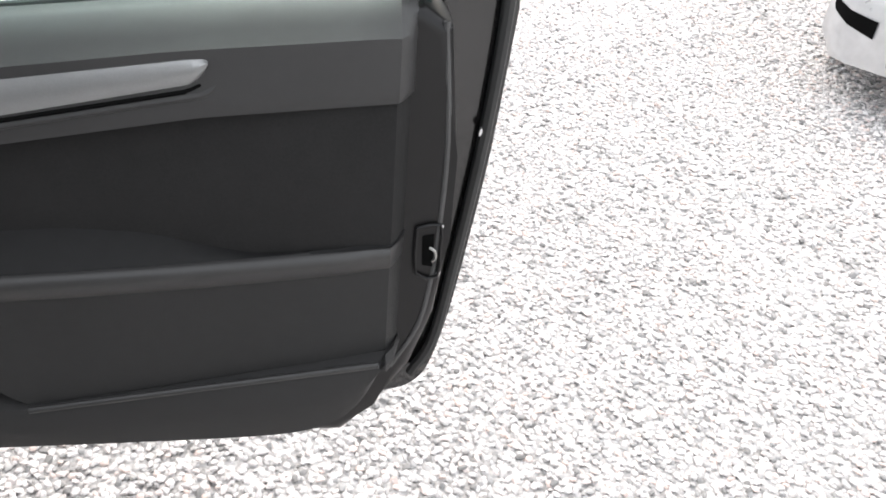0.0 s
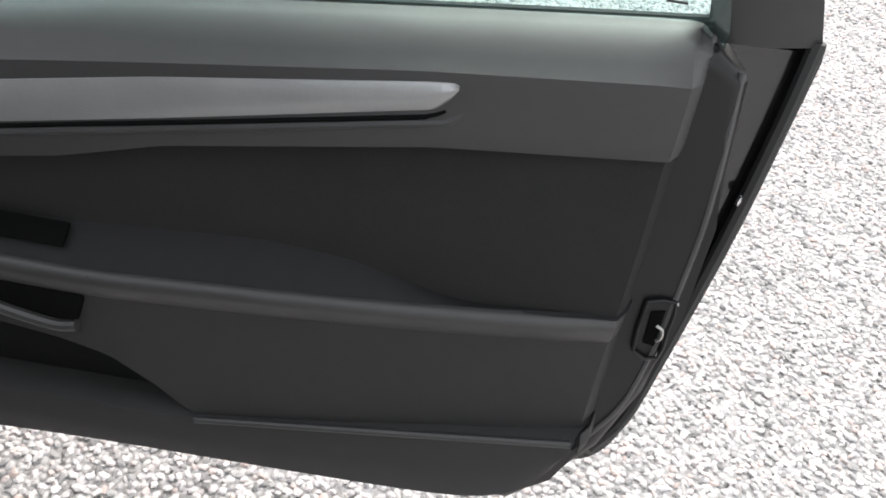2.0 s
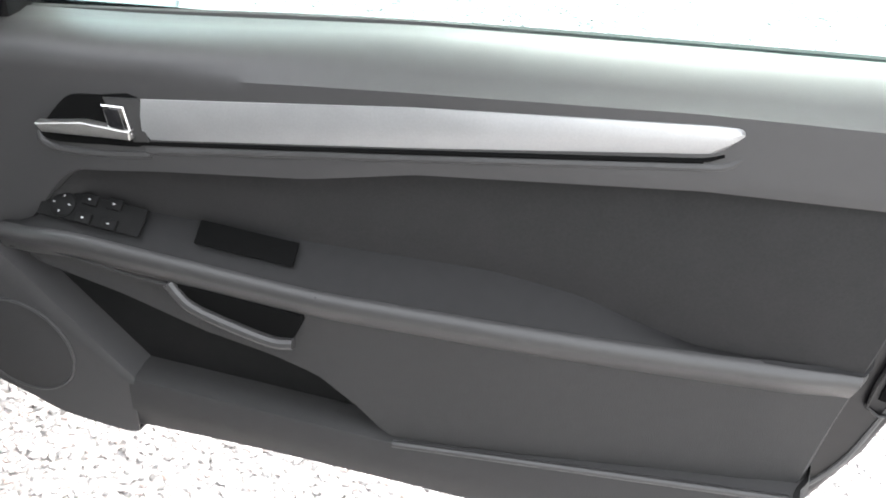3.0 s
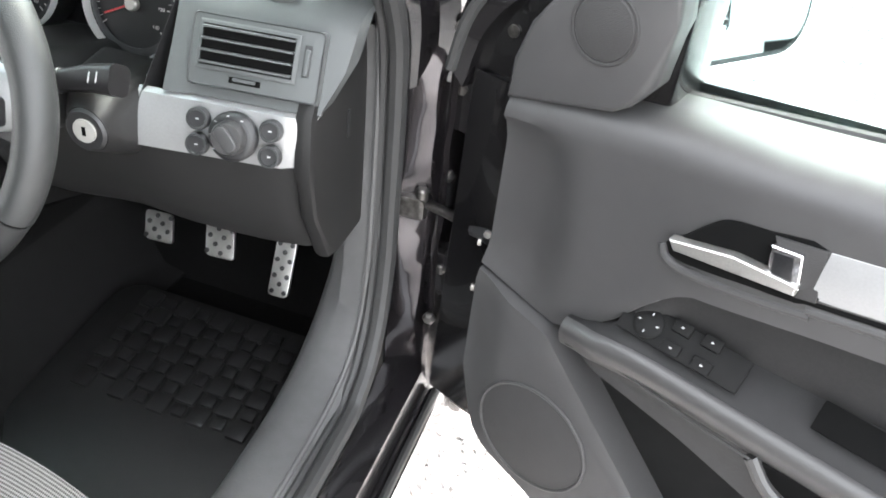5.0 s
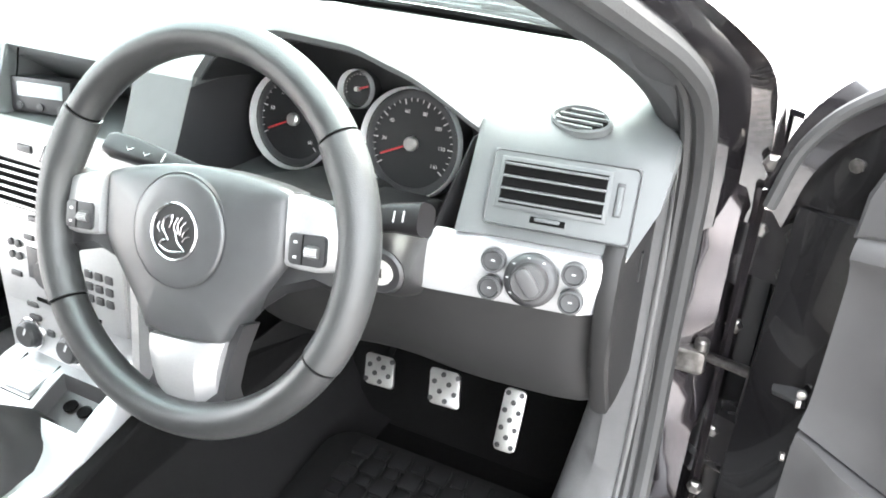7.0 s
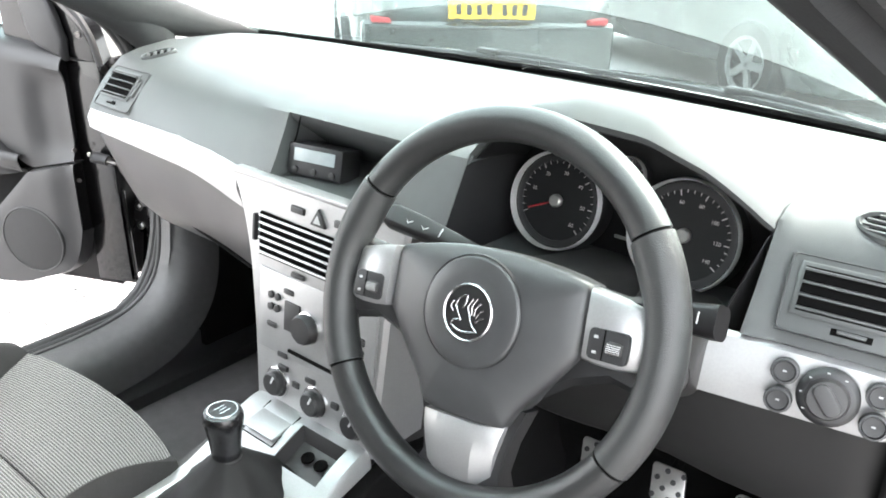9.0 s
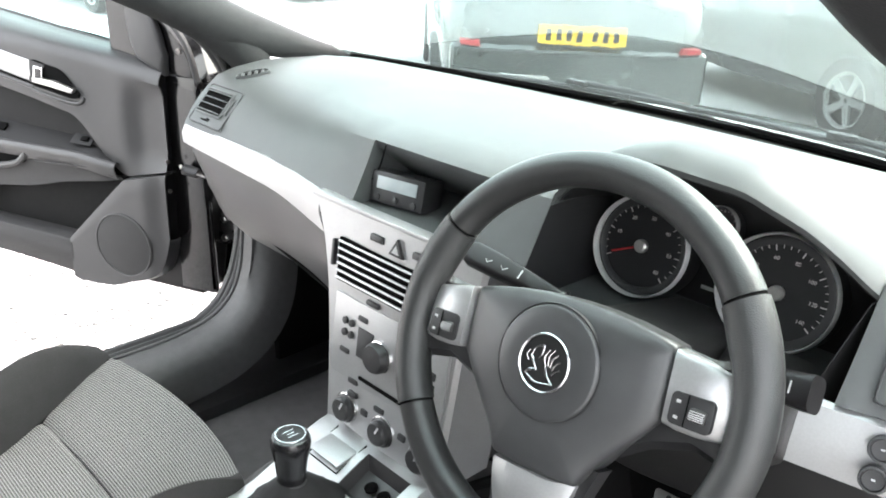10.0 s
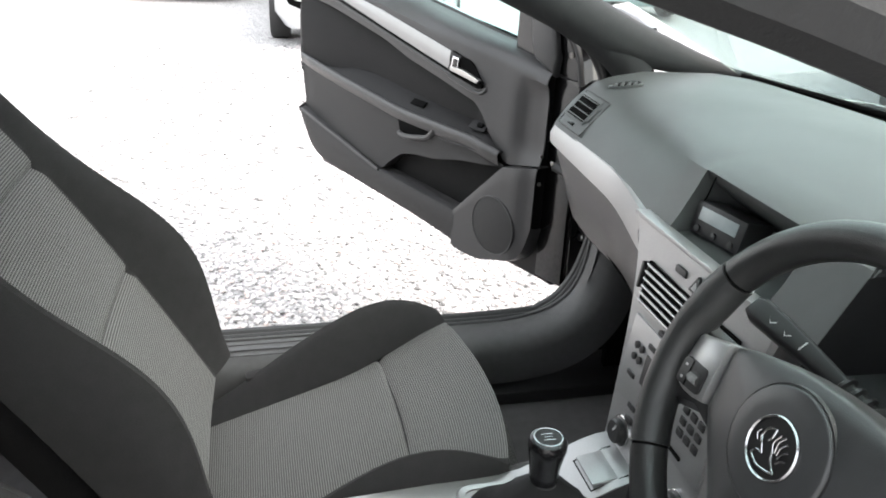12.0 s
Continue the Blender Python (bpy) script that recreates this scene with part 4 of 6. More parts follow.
for sx in (1, -1):
    if sx > 0:
        line, sect = [(.425, -.318, .893), (.470, -.318, .905), (.490, -.319, .911), (.508, -.320, .917), (.534, -.322, .922), (.542, -.323, .924)], [(.022, .018), (.022, .018), (.026, .020), (.028, .022), (.032, .026), (.032, .026)]
        out = Vector((.25, -.75, .55))
    else:
        line, sect = [(.318, -.312, .897), (.270, -.320, .909), (.235, -.326, .917), (.200, -.333, .924), (.166, -.340, .931), (.157, -.342, .933)], [(.016, .014), (.018, .015), (.022, .016), (.027, .017), (.029, .017), (.021, .012)]
        out = Vector((.45, -.55, .75))
    rows, frames = [], []
    for i, p in enumerate(line):
        d = (Vector(line[min(i + 1, 5)]) - Vector(line[max(i - 1, 0)])).normalized()
        n = (out - d * out.dot(d)).normalized()
        b = n.cross(d)
        frames.append((Vector(p), d, n, b))
        w, h = sect[i]
        rows.append([Vector(p) + b * u + n * v for u, v in rounded(w, h, min(w, h) * .32, 4)])
    bm = sheet(rows, closed=True)
    bmesh.ops.holes_fill(bm, edges=bm.edges)
    st = part("stalk", bm, SATIN, col, "control stalk with white symbols")
    for k in range(4):
        c = Vector(line[0]).lerp(Vector(line[1]), .12 + .25 * k)
        part("bellows_ring", lathe([(.0105, -.003), (.0135, -.0015), (.0135, .0015), (.0105, .003)], 16, m=Matrix.Translation(c) @ (Vector(line[1]) - Vector(line[0])).to_track_quat("Z", "Y").to_matrix().to_4x4()), DARK, st)
    marks = ((.30, "arrow"), (.58, "arrow"), (.86, "bar")) if sx < 0 else ((.20, "bar"), (.45, "bar"))
    a, b = frames[4], frames[2]
    for q, what in marks:
        c = a[0].lerp(b[0], q) + a[2] * (.0087 if sx < 0 else .0140 - .003 * q)
        mm = Matrix((a[1].to_4d(), (a[3]).to_4d(), a[2].to_4d(), (0, 0, 0, 1))).transposed()
        mm.col[3] = (*c, 1)
        for r_ in range(4):
            mm[3][r_] = 1 if r_ == 3 else 0
        if what == "arrow":
            part("stalk_mark", tube([(-.0045, 0, 0), (0, .0045, 0), (.0045, 0, 0), (0, -.0045, 0), (-.0045, 0, 0)], .0007, 6, steps=1), PRINT, st, m=mm)
        else:
            part("stalk_mark", box((.0014, .011, .0006)), PRINT, st, m=mm)

W = pose(.357, -.431, .9125, 69, 0, 0) @ pose(0, 0, 0, 0, 0, 6)
wheel = empty("steering_wheel", W, "three-spoke black leather steering wheel with silver inserts", "steering wheel")


def rim_arc(a0, a1, r, n, name, mat, label=""):
    """A stretch of the rim, with thumb rests swelling where the side spokes join."""
    rows = []
    for k in range(n + 1):
        deg = a0 + (a1 - a0) * k / n
        a = radians(deg)
        c = Vector((math.cos(a), math.sin(a), 0))
        swell = sum(.0035 * math.exp(-((deg - q) / 9) ** 2) for q in (24, 156, 384))
        rows.append([c * (.1765 + (r + swell * (math.cos(b) < 0)) * math.cos(b)) + Vector((0, 0, r * 1.10 * math.sin(b))) for b in (2 * math.pi * j / 18 for j in range(18))])
    bm = sheet(rows, closed=True)
    bmesh.ops.holes_fill(bm, edges=bm.edges)
    return part(name, bm, mat, wheel, label)


SEAMS = (33, 145, 210, 327)
rim_arc(33.5, 144.5, .0172, 44, "rim_top", LEATHER, "smooth black leather rim")
rim_arc(145.5, 209.5, .0182, 26, "rim_grip", LEATHER_DOT, "perforated leather grip")
rim_arc(210.5, 326.5, .0172, 44, "rim_bottom", LEATHER)
rim_arc(-32.5, 32.5, .0182, 26, "rim_grip", LEATHER_DOT, "perforated leather grip")
for a in SEAMS:
    rim_arc(a - .5, a + .5, .0163, 2, "rim_seam", CAVITY)
half_ = [(0, .0605), (.030, .0595), (.060, .0560), (.085, .0515), (.1035, .0465), (.1062, .040), (.1066, .010), (.1056, -.016), (.094, -.032), (.080, -.049), (.066, -.066), (.055, -.080), (.0475, -.0945), (.044, -.0985), (.020, -.1015)]
pad_line = [Vector((u, v, 0)) for u, v in half_] + [Vector((0, -.1020, 0))] + [Vector((-u, v, 0)) for u, v in half_[:0:-1]]
rows = []
for w, k in ((-.045, .86), (-.028, .985), (-.004, 1.0), (.004, .992), (.0075, .972), (.0105, .92), (.0150, .80), (.0185, .64), (.0205, .45), (.0212, .25), (.0214, .08)):
    rows.append([(p.x * k, (p.y + .008) * k - .008, w - .004 * (abs(p.x) / .107) ** 2 * (k > .5)) for p in pad_line])
bm = sheet(rows, closed=True)
bmesh.ops.holes_fill(bm, edges=bm.edges)
hub = part("airbag_cover", bm, HUBSKIN, wheel, "dark grey padded hub", sharp=50)
bm = lathe([(.0526, .012), (.0522, .0192), (.0512, .0212), (.0490, .0224), (.036, .0236), (.0001, .0240)], 64, cap=False)
part("centre_disc", bm, HUBSKIN, hub, "round raised centre of the cover")
part("cover_groove", lathe([(.0524, .0150), (.0526, .0196), (.0534, .0196), (.0538, .0150)], 64), DARK, hub)
em = part("hub_emblem", lathe([(.0268, .022), (.0268, .0255), (.0256, .0268), (.0244, .0255), (.0244, .0238), (.0001, .0240)], 44), EMBLEM, hub, "round chrome emblem with dark centre")
part("emblem_field", lathe([(.0242, .0238), (.0242, .0246), (.0001, .0248)], 36), DIAL, em)
SHAPES = (((-.0165, -.0135), (-.004, -.0185), (.0125, -.0165), .0026), ((-.0165, -.0135), (-.0125, -.009), (-.0065, -.0085), .0026), ((.0125, -.0165), (.0060, -.010), (.0025, -.003), .0028),
          ((-.0065, -.0085), (-.0105, -.001), (-.0140, .004), .0028), ((-.0140, .004), (-.0105, .0115), (-.0030, .0150), .0026), ((-.0030, .0150), (-.0030, .008), (-.0060, .003), .0024),
          ((.0025, -.003), (.0000, .005), (.0035, .0130), .0024), ((.0045, -.0015), (.0045, .007), (.0085, .0140), .0022), ((.0070, -.0020), (.0085, .005), (.0130, .0105), .0022),
          ((.0095, -.0040), (.0120, .001), (.0165, .0050), .0022), ((.0100, -.0080), (.0140, -.004), (.0180, -.0020), .0022), ((-.0160, -.002), (-.0185, .003), (-.0165, .008), .0018))
for a, b, c, w in SHAPES:
    part("emblem_shape", tube([(a[0], a[1], .0250), (b[0], b[1], .0258), (c[0], c[1], .0250)], w * .42, 6, flat=.6), EMBLEM, em)
part("cover_mark", prism([(-.003, .0035), (.003, .0035), (0, -.001)], .0, .0006, axes="xy"), DARK, hub, m=Matrix.Translation((0, -.066, .0160)))
part("cover_mark", box((.016, .0032, .0006), (0, -.074, .0148)), DARK, hub)
for sx in (1, -1):
    rows = []
    for u, ut, t, b, w in ((.1070, .1060, .0445, -.0150, .0035), (.1085, .1075, .0450, -.0165, .0085), (.122, .121, .0430, -.0180, .0105), (.140, .138, .0395, -.0185, .0085), (.155, .150, .0370, -.0170, .0045), (.163, .156, .0365, -.0150, .0005)):
        rows.append([(sx * u, b, w - .020), (sx * u, b, w - .003), (sx * u, b + .003, w), (sx * (.5 * u + .5 * ut), (t + b) / 2, w + .0005), (sx * ut, t - .003, w), (sx * ut, t, w - .003), (sx * ut, t, w - .020)])
    bm = sheet(rows, closed=True)
    bmesh.ops.holes_fill(bm, edges=bm.edges)
    sp = part("spoke", bm, SILVER, wheel, "silver spoke with black buttons", sharp=45)
    part("button_pod", prism(rounded(.036, .027, .005, 4, sx * .1315, .0), .005, .0118, .0015, axes="xy"), DARK, sp)
    part("pod_split", box((.0008, .026, .0012), (sx * .1315 - .0035, 0, .0120)), CAVITY, sp)
    part("thumb_roller", lathe([(.0048, -.007), (.0058, -.0045), (.0058, .0045), (.0048, .007)], 18, m=Matrix.Translation((sx * .1315 + .0065, -.001, .0105)) @ pose(0, 0, 0, 0, 90, 0)), PLASTIC, sp)
    for k in range(5):
        part("roller_rib", box((.012, .0007, .0008), (sx * .1315 + .0065, -.0042 + .0016 * k, .0163 - .0012 * abs(k - 2) ** 1.5 * .4)), PRINT, sp)
    for v in (.006, -.007):
        part("button_mark", box((.0036, .0024, .0006), (sx * .1315 - .011, v, .0119)), PRINT, sp)
    # dark arm behind the insert, running into the rim
    rows = []
    for u, t, b, w0, w1 in ((.060, .050, -.070, -.045, -.014), (.095, .047, -.046, -.040, -.006), (.130, .042, -.034, -.034, -.006), (.158, .046, -.040, -.026, -.004), (.172, .056, -.056, -.014, .002)):
        rows.append([(sx * u, t, w1 - .012), (sx * u, t - .005, w1), (sx * u, b + .008, w1), (sx * u, b, w1 - .012), (sx * u, b + .006, w0), (sx * u, t - .006, w0)])
    bm = sheet(rows, closed=True)
    bmesh.ops.holes_fill(bm, edges=bm.edges)
    part("spoke_backing", bm, DARK, wheel)
rows = []
for v, u, w in ((-.0990, .0450, .002), (-.1005, .0450, .0100), (-.112, .0425, .0125), (-.130, .0385, .0110), (-.148, .0358, .0060), (-.164, .0345, -.002)):
    rows.append([(-u, v - .003, w - .026), (-u, v - .003, w - .010), (-u * .52, v, w), (0, v, w + .0006), (u * .52, v, w), (u, v + .003, w - .010), (u, v + .003, w - .026)])
bm = sheet(rows, closed=True)
bmesh.ops.holes_fill(bm, edges=bm.edges)
part("spoke", bm, SILVER, wheel, "lower silver spoke with bevelled sides", sharp=25)
rows = [[(-u, v, -.030), (-u, v, w), (u, v, w), (u, v, -.030)] for v, u, w in ((-.080, .060, -.006), (-.115, .048, -.006), (-.145, .043, -.006), (-.165, .052, -.002), (-.178, .066, .0))]
bm = sheet(rows, closed=True)
bmesh.ops.holes_fill(bm, edges=bm.edges)
part("spoke_backing", bm, DARK, wheel)

# ---------------------------------------------------------------- centre console
stack = empty("centre_console", None, "silver centre console with radio and heater controls", "console")


def face(u, v, w=0.0):
    """A place on the console's front: u across, v height, w out of it."""
    q = (.90 - v) / .34
    return Matrix.Translation((u, -.296 - .040 * q - w, v)) @ pose(0, 0, 0, 90 + 6.5 - 13, 0, 0)


rows = []
for k in range(21):
    q = k / 20
    v = .897 - .337 * q
    lf = -.196 + .046 * (1 - math.exp(-4.5 * q)) + .030 * q
    rt = .152 - .018 * ease(q / .4) - .012 * q
    y = face(0, v).translation.y
    rows.append([(lf, y + .06, v), (lf, y + .006, v), (lf + .006, y + .0005, v), (.5 * (lf + rt), y - .004, v), (rt - .006, y, v), (rt, y + .006, v), (rt + .004, y + .10, v)])
fascia = part("fascia", thick(sheet(rows), -.004), SILVER, stack, "satin silver fascia")
part("fascia_top", prism([(-.192, -.300), (.150, -.300), (.148, -.280), (-.188, -.280)], .896, .903, .002, axes="xy"), SILVER, stack)
cv = part("centre_vent", box((.222, .064, .004), turn=face(-.008, .822, .003)), CAVITY, stack, "wide louvred centre vent")
for k in range(6):
    part("slat", box((.218, .0030, .008), bevel=.0008, turn=face(-.008, .795 + .0108 * k, .006) @ pose(0, 0, 0, -20)), SILVER, cv)
part("vent_wheel", box((.006, .040, .008), bevel=.002, turn=face(-.130, .828, .004)), DARK, cv)
part("vent_tab", box((.026, .007, .008), bevel=.002, turn=face(-.035, .781, .004)), DARK, cv)
hz = part("hazard_button", prism([(-.014, -.010), (.014, -.010), (0, .014)], .0, .006, .0015, axes="xy"), DARK, stack, "triangular hazard button", m=face(.0, .872, .003))
part("hazard_mark", prism([(-.007, -.006), (.007, -.006), (0, .006)], .0055, .0066, axes="xy"), PRINT, hz)
for u in (-.042, .042):
    part("console_button", box((.026, .010, .008), bevel=.002, turn=face(u, .874, .003)), DARK, stack)
# radio
rd = part("radio", box((.232, .124, .006), bevel=.002, turn=face(.000, .712, .0015)), SILVER, stack, "silver car radio")
part("radio_slot", box((.120, .005, .004), turn=face(.012, .664, .0045)), CAVITY, rd)
part("radio_window", box((.032, .045, .003), bevel=.001, turn=face(-.043, .716, .005)), DARK, rd)
m = face(-.010, .712, .004)
part("radio_knob", lathe([(.022, 0), (.022, .012), (.019, .017), (.0001, .018)], 32, m=m), DARK, rd, "large black volume knob")
part("knob_ring", lathe([(.0235, 0), (.0235, .004), (.022, .005)], 32, m=m), CHROME, rd)
for u in (-.088, -.074):
    for v in (.738, .720):
        part("radio_button", lathe([(.0055, 0), (.0055, .004), (.0001, .005)], 14, m=face(u, v, .004)), DARK, rd)
for u in (.055, .073, .091):
    for v in (.728, .711, .694):
        part("radio_key", box((.013, .011, .006), bevel=.002, turn=face(u, v, .004)), DARK, rd)
for u, v in ((-.085, .692), (-.052, .752), (.03, .752), (-.060, .652), (-.058, .632), (.0, .634)):
    part("radio_button", box((.020, .008, .006), bevel=.002, turn=face(u, v, .004)), DARK, rd)
for u in (-.070, .010, .090):
    m = face(u, .604, .002)
    k = part("heater_knob", lathe([(.022, 0), (.022, .004), (.019, .006), (.018, .013), (.0155, .0155), (.0001, .016)], 30, m=m), DARK, stack, "round heater knob")
    part("knob_bar", box((.003, .012, .001), turn=m @ pose(0, 0, .0162, 0, 0, -25) @ Matrix.Translation((0, .009, 0))), PRINT, k)
    part("knob_ring", lathe([(.0235, 0), (.0235, .003), (.022, .0035)], 30, m=m, cap=False), CHROME, k)
for u in (-.030, .05):
    part("console_button", box((.014, .010, .006), bevel=.002, turn=face(u, .615, .003)), DARK, stack)
# sloping tray with an open coin box
def tray_top(y):
    q = (-.335 - y) / .40
    return .572 - .050 * ease(q / .4) - .02 * q


us = [-.124, -.120, -.112, -.082, .004, .092, .100, .112, .120, .124]
ds = [-.10, -.012, 0, .003, .003, .003, .003, 0, -.012, -.10]
ycols = [-.335, -.352, -.372, -.392, -.412, -.44, -.47, -.50, -.54, -.58, -.62, -.66, -.70, -.735]
bm = sheet([[(u, y, tray_top(y) + d) for u, d in zip(us, ds)] for y in ycols])
hole = [f for f in bm.faces if .004 < f.calc_center_median().x < .092 and -.412 < f.calc_center_median().y < -.352]
bmesh.ops.delete(bm, geom=hole, context="FACES")
part("tray_surround", thick(bm, -.004), SILVER, stack, "satin silver tunnel trim")
ring = [(.004, -.352), (.092, -.352), (.092, -.412), (.004, -.412)]
rows = [[(.048 + (x - .048) * k, -.382 + (y + .382) * k, tray_top(y) + .002 - d) for x, y in ring] for k, d in ((1, 0), (.97, .012), (.93, .026))]
bm = sheet(rows, closed=True)
bmesh.ops.holes_fill(bm, edges=[e for e in bm.edges if len(e.link_faces) == 1 and all(v.co.z < tray_top(v.co.y) - .015 for v in e.verts)])
tr = part("coin_tray", bm, PLASTIC, stack, "grey open coin tray")
for u in (.034, .060):
    part("socket", lathe([(.010, .0), (.010, .003), (.0085, .003), (.0001, .0015)], 20, m=Matrix.Translation((u, -.372, tray_top(-.372) - .0235)) @ pose(0, 0, 0, 12)), CAVITY, tr)
part("tray_lid", box((.062, .054, .003), (-.042, -.372, tray_top(-.372) + .0035), .001, turn=pose(0, 0, 0, 8)), SILVER, stack)
part("lid_gap", tube([(-.0745, -.345, tray_top(-.345) + .0035), (-.0745, -.400, tray_top(-.400) + .0035), (-.0095, -.400, tray_top(-.400) + .0035), (-.0095, -.345, tray_top(-.345) + .0035)], .0013, 6, steps=1), CAVITY, stack)
# Same carpet on both flanks: passenger side painted lit, driver's side painted shaded.
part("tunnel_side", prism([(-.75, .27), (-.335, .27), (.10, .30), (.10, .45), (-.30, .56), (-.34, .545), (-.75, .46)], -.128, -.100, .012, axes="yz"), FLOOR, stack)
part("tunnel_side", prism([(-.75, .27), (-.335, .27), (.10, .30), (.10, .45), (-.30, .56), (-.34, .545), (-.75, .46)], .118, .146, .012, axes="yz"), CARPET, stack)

# ---------------------------------------------------------------- gear lever
gear = empty("gear_lever", pose(-.004, -.477, .512), "black gear lever with round chrome badge and leather gaiter", "gear lever")
rows = []
for z, r, sq in ((.0, .082, .0), (.010, .080, .0), (.026, .066, .25), (.042, .054, .5), (.058, .040, .75), (.072, .026, .9), (.080, .018, 1)):
    ring = []
    for k in range(48):
        a = 2 * math.pi * k / 48
        e = 1 / (abs(math.cos(a)) ** (5 - 3 * sq) + abs(math.sin(a)) ** (5 - 3 * sq)) ** (1 / (5 - 3 * sq))
        fold = 1 + (.11 * math.sin(4 * a + .8 + z * 40) + .05 * math.sin(9 * a - z * 90)) * math.sin(math.pi * min(z / .075, 1))
        ring.append((math.cos(a) * r * e * .95 * fold, math.sin(a) * r * e * 1.1 * fold, z))
    rows.append(ring)
part("gaiter", sheet(rows, closed=True), ARMTOP, gear, "folded leather gaiter")
rows = [[(x, y, z) for x, y in rounded(2 * (w + .0), 2 * (w * 1.12), .018, 5)] for w, z in ((.088, -.010), (.0885, .004), (.0855, .007), (.079, .005), (.078, -.004))]
part("gaiter_frame", sheet(rows, closed=True), SILVER, gear, "silver gaiter frame")
part("knob_collar", lathe([(.0185, .068), (.0205, .072), (.0205, .078), (.0175, .081)], 28), DARK, gear)
part("knob", lathe([(.0165, .070), (.0190, .075), (.0200, .092), (.0215, .108), (.0245, .124), (.0265, .134), (.0262, .141), (.0240, .1465), (.0205, .148)], 32), GLOSS, gear, "glossy black knob")
bd = part("knob_badge", lathe([(.0205, .146), (.0198, .1492), (.0182, .1492), (.0178, .148), (.0001, .1483)], 30), EMBLEM, gear, "round chrome badge")
part("badge_field", lathe([(.0177, .1483), (.0177, .1488), (.0001, .1489)], 28), DIAL, bd)
for k in range(3):
    part("badge_bar", box((.0014, .016 - .004 * (k % 2), .0006), (-.006 + .006 * k, 0, .1491)), EMBLEM, bd)

# ---------------------------------------------------------------- pedals
for nm, lab, x, y, z, w, h, hung, rx in (("clutch_pedal", "drilled steel clutch pedal", .297, .001, .456, .052, .050, 1, 50), ("brake_pedal", "drilled steel brake pedal", .416, .003, .463, .052, .056, 1, 52),
                                         ("accelerator_pedal", "long drilled steel accelerator pedal", .526, .015, .434, .036, .100, 0, 60)):
    pd = empty(nm, pose(x, y, z, rx, 0, 4), lab, "pedal", "pedals")
    lean = .006 if hung else .0
    outline = [(u + lean * -v / h * 2, v) for u, v in rounded(w, h, .008, 4)] if hung else rounded(w, h, .009, 4)
    part("pedal_plate", prism(outline, -.006, .003, .002, axes="xy"), STEEL, pd, "steel face plate")
    nx, ny = (4, 4) if hung else (3, 7)
    for i in range(nx):
        for j in range(ny):
            if (i + j) % 2:
                continue
            part("rubber_stud", lathe([(.0044, .002), (.0042, .0040), (.0001, .0044)], 12, m=Matrix.Translation(((i - (nx - 1) / 2) * w / (nx + .2), (j - (ny - 1) / 2) * h / (ny + .2), 0))), RUBBER, pd)
    part("pedal_arm", tube([(0, h * .3, -.008), (0, .05, -.03), (0, .16, -.06), (0, .30, -.05)], .008, 8), CAVITY, pd)

# ---------------------------------------------------------------- floor mat
fmat = empty("floor_mat", pose(0, 0, 0), "black rubber floor mat with a tile pattern", "floor mat")
MATP = pose(.44, -.30, .287, 6, 0, 0)
part("mat_sheet", prism(rounded(.44, .62, .05, 5, 0, -.02), -.004, .003, .001, axes="xy"), MATRUB, fmat, m=MATP)
tile = part("mat_tile", box((.033, .036, .014), (0, 0, 0), .0050, 2), MATRUB, fmat, m=MATP @ Matrix.Translation((-.148, .075, .004)))
small = part("mat_tile", box((.023, .023, .013), (0, 0, 0), .0045, 2), MATRUB, fmat, m=MATP @ Matrix.Translation((-.148, .106, .004)))
for i in range(10):
    for j in range(7):
        big = (i + j) % 2 == 0
        u, v = -.148 + .0355 * i, .075 + .031 * j
        if i + j < 2:
            continue
        t = new("mat_tile", (tile if big else small).data)
        t.parent, t.matrix_basis = fmat, MATP @ Matrix.Translation((u, v, .004)) @ pose(0, 0, 0, 0, 0, 1.5 * math.sin(i * 3 + j))

# ---------------------------------------------------------------- seats
def uv_sheet(rows):
    """A skin with texture places in metres along its rows and columns."""
    bm = bmesh.new()
    lay = bm.loops.layers.uv.new("UVMap")
    vs = [[bm.verts.new(p) for p in r] for r in rows]
    us = [0]
    for i in range(1, len(rows)):
        us.append(us[-1] + (Vector(rows[i][len(rows[i]) // 2]) - Vector(rows[i - 1][len(rows[i]) // 2])).length)
    for i in range(len(rows) - 1):
        for j in range(len(rows[i]) - 1):
            f = bm.faces.new((vs[i][j], vs[i][j + 1], vs[i + 1][j + 1], vs[i + 1][j]))
            for lp, (a, b) in zip(f.loops, ((i, j), (i, j + 1), (i + 1, j + 1), (i + 1, j))):
                w = rows[a][b][0]
                lp[lay].uv = (us[a], w)
    return bm


def seat_cross(x, half, raised, crown=0.0):
    """Height over the centre of a cushion: flat in the middle, with raised bolsters."""
    a = abs(x)
    inner = half - .085
    z = -.006 * math.cos(min(a / inner, 1) * math.pi / 2) + crown
    if a > inner:
        q = (a - inner) / (half - inner)
        z += raised * math.sin(min(q * 1.35, 1) * math.pi / 2) - (raised + .05) * max(0, (q - .62) / .38) ** 2
    return z


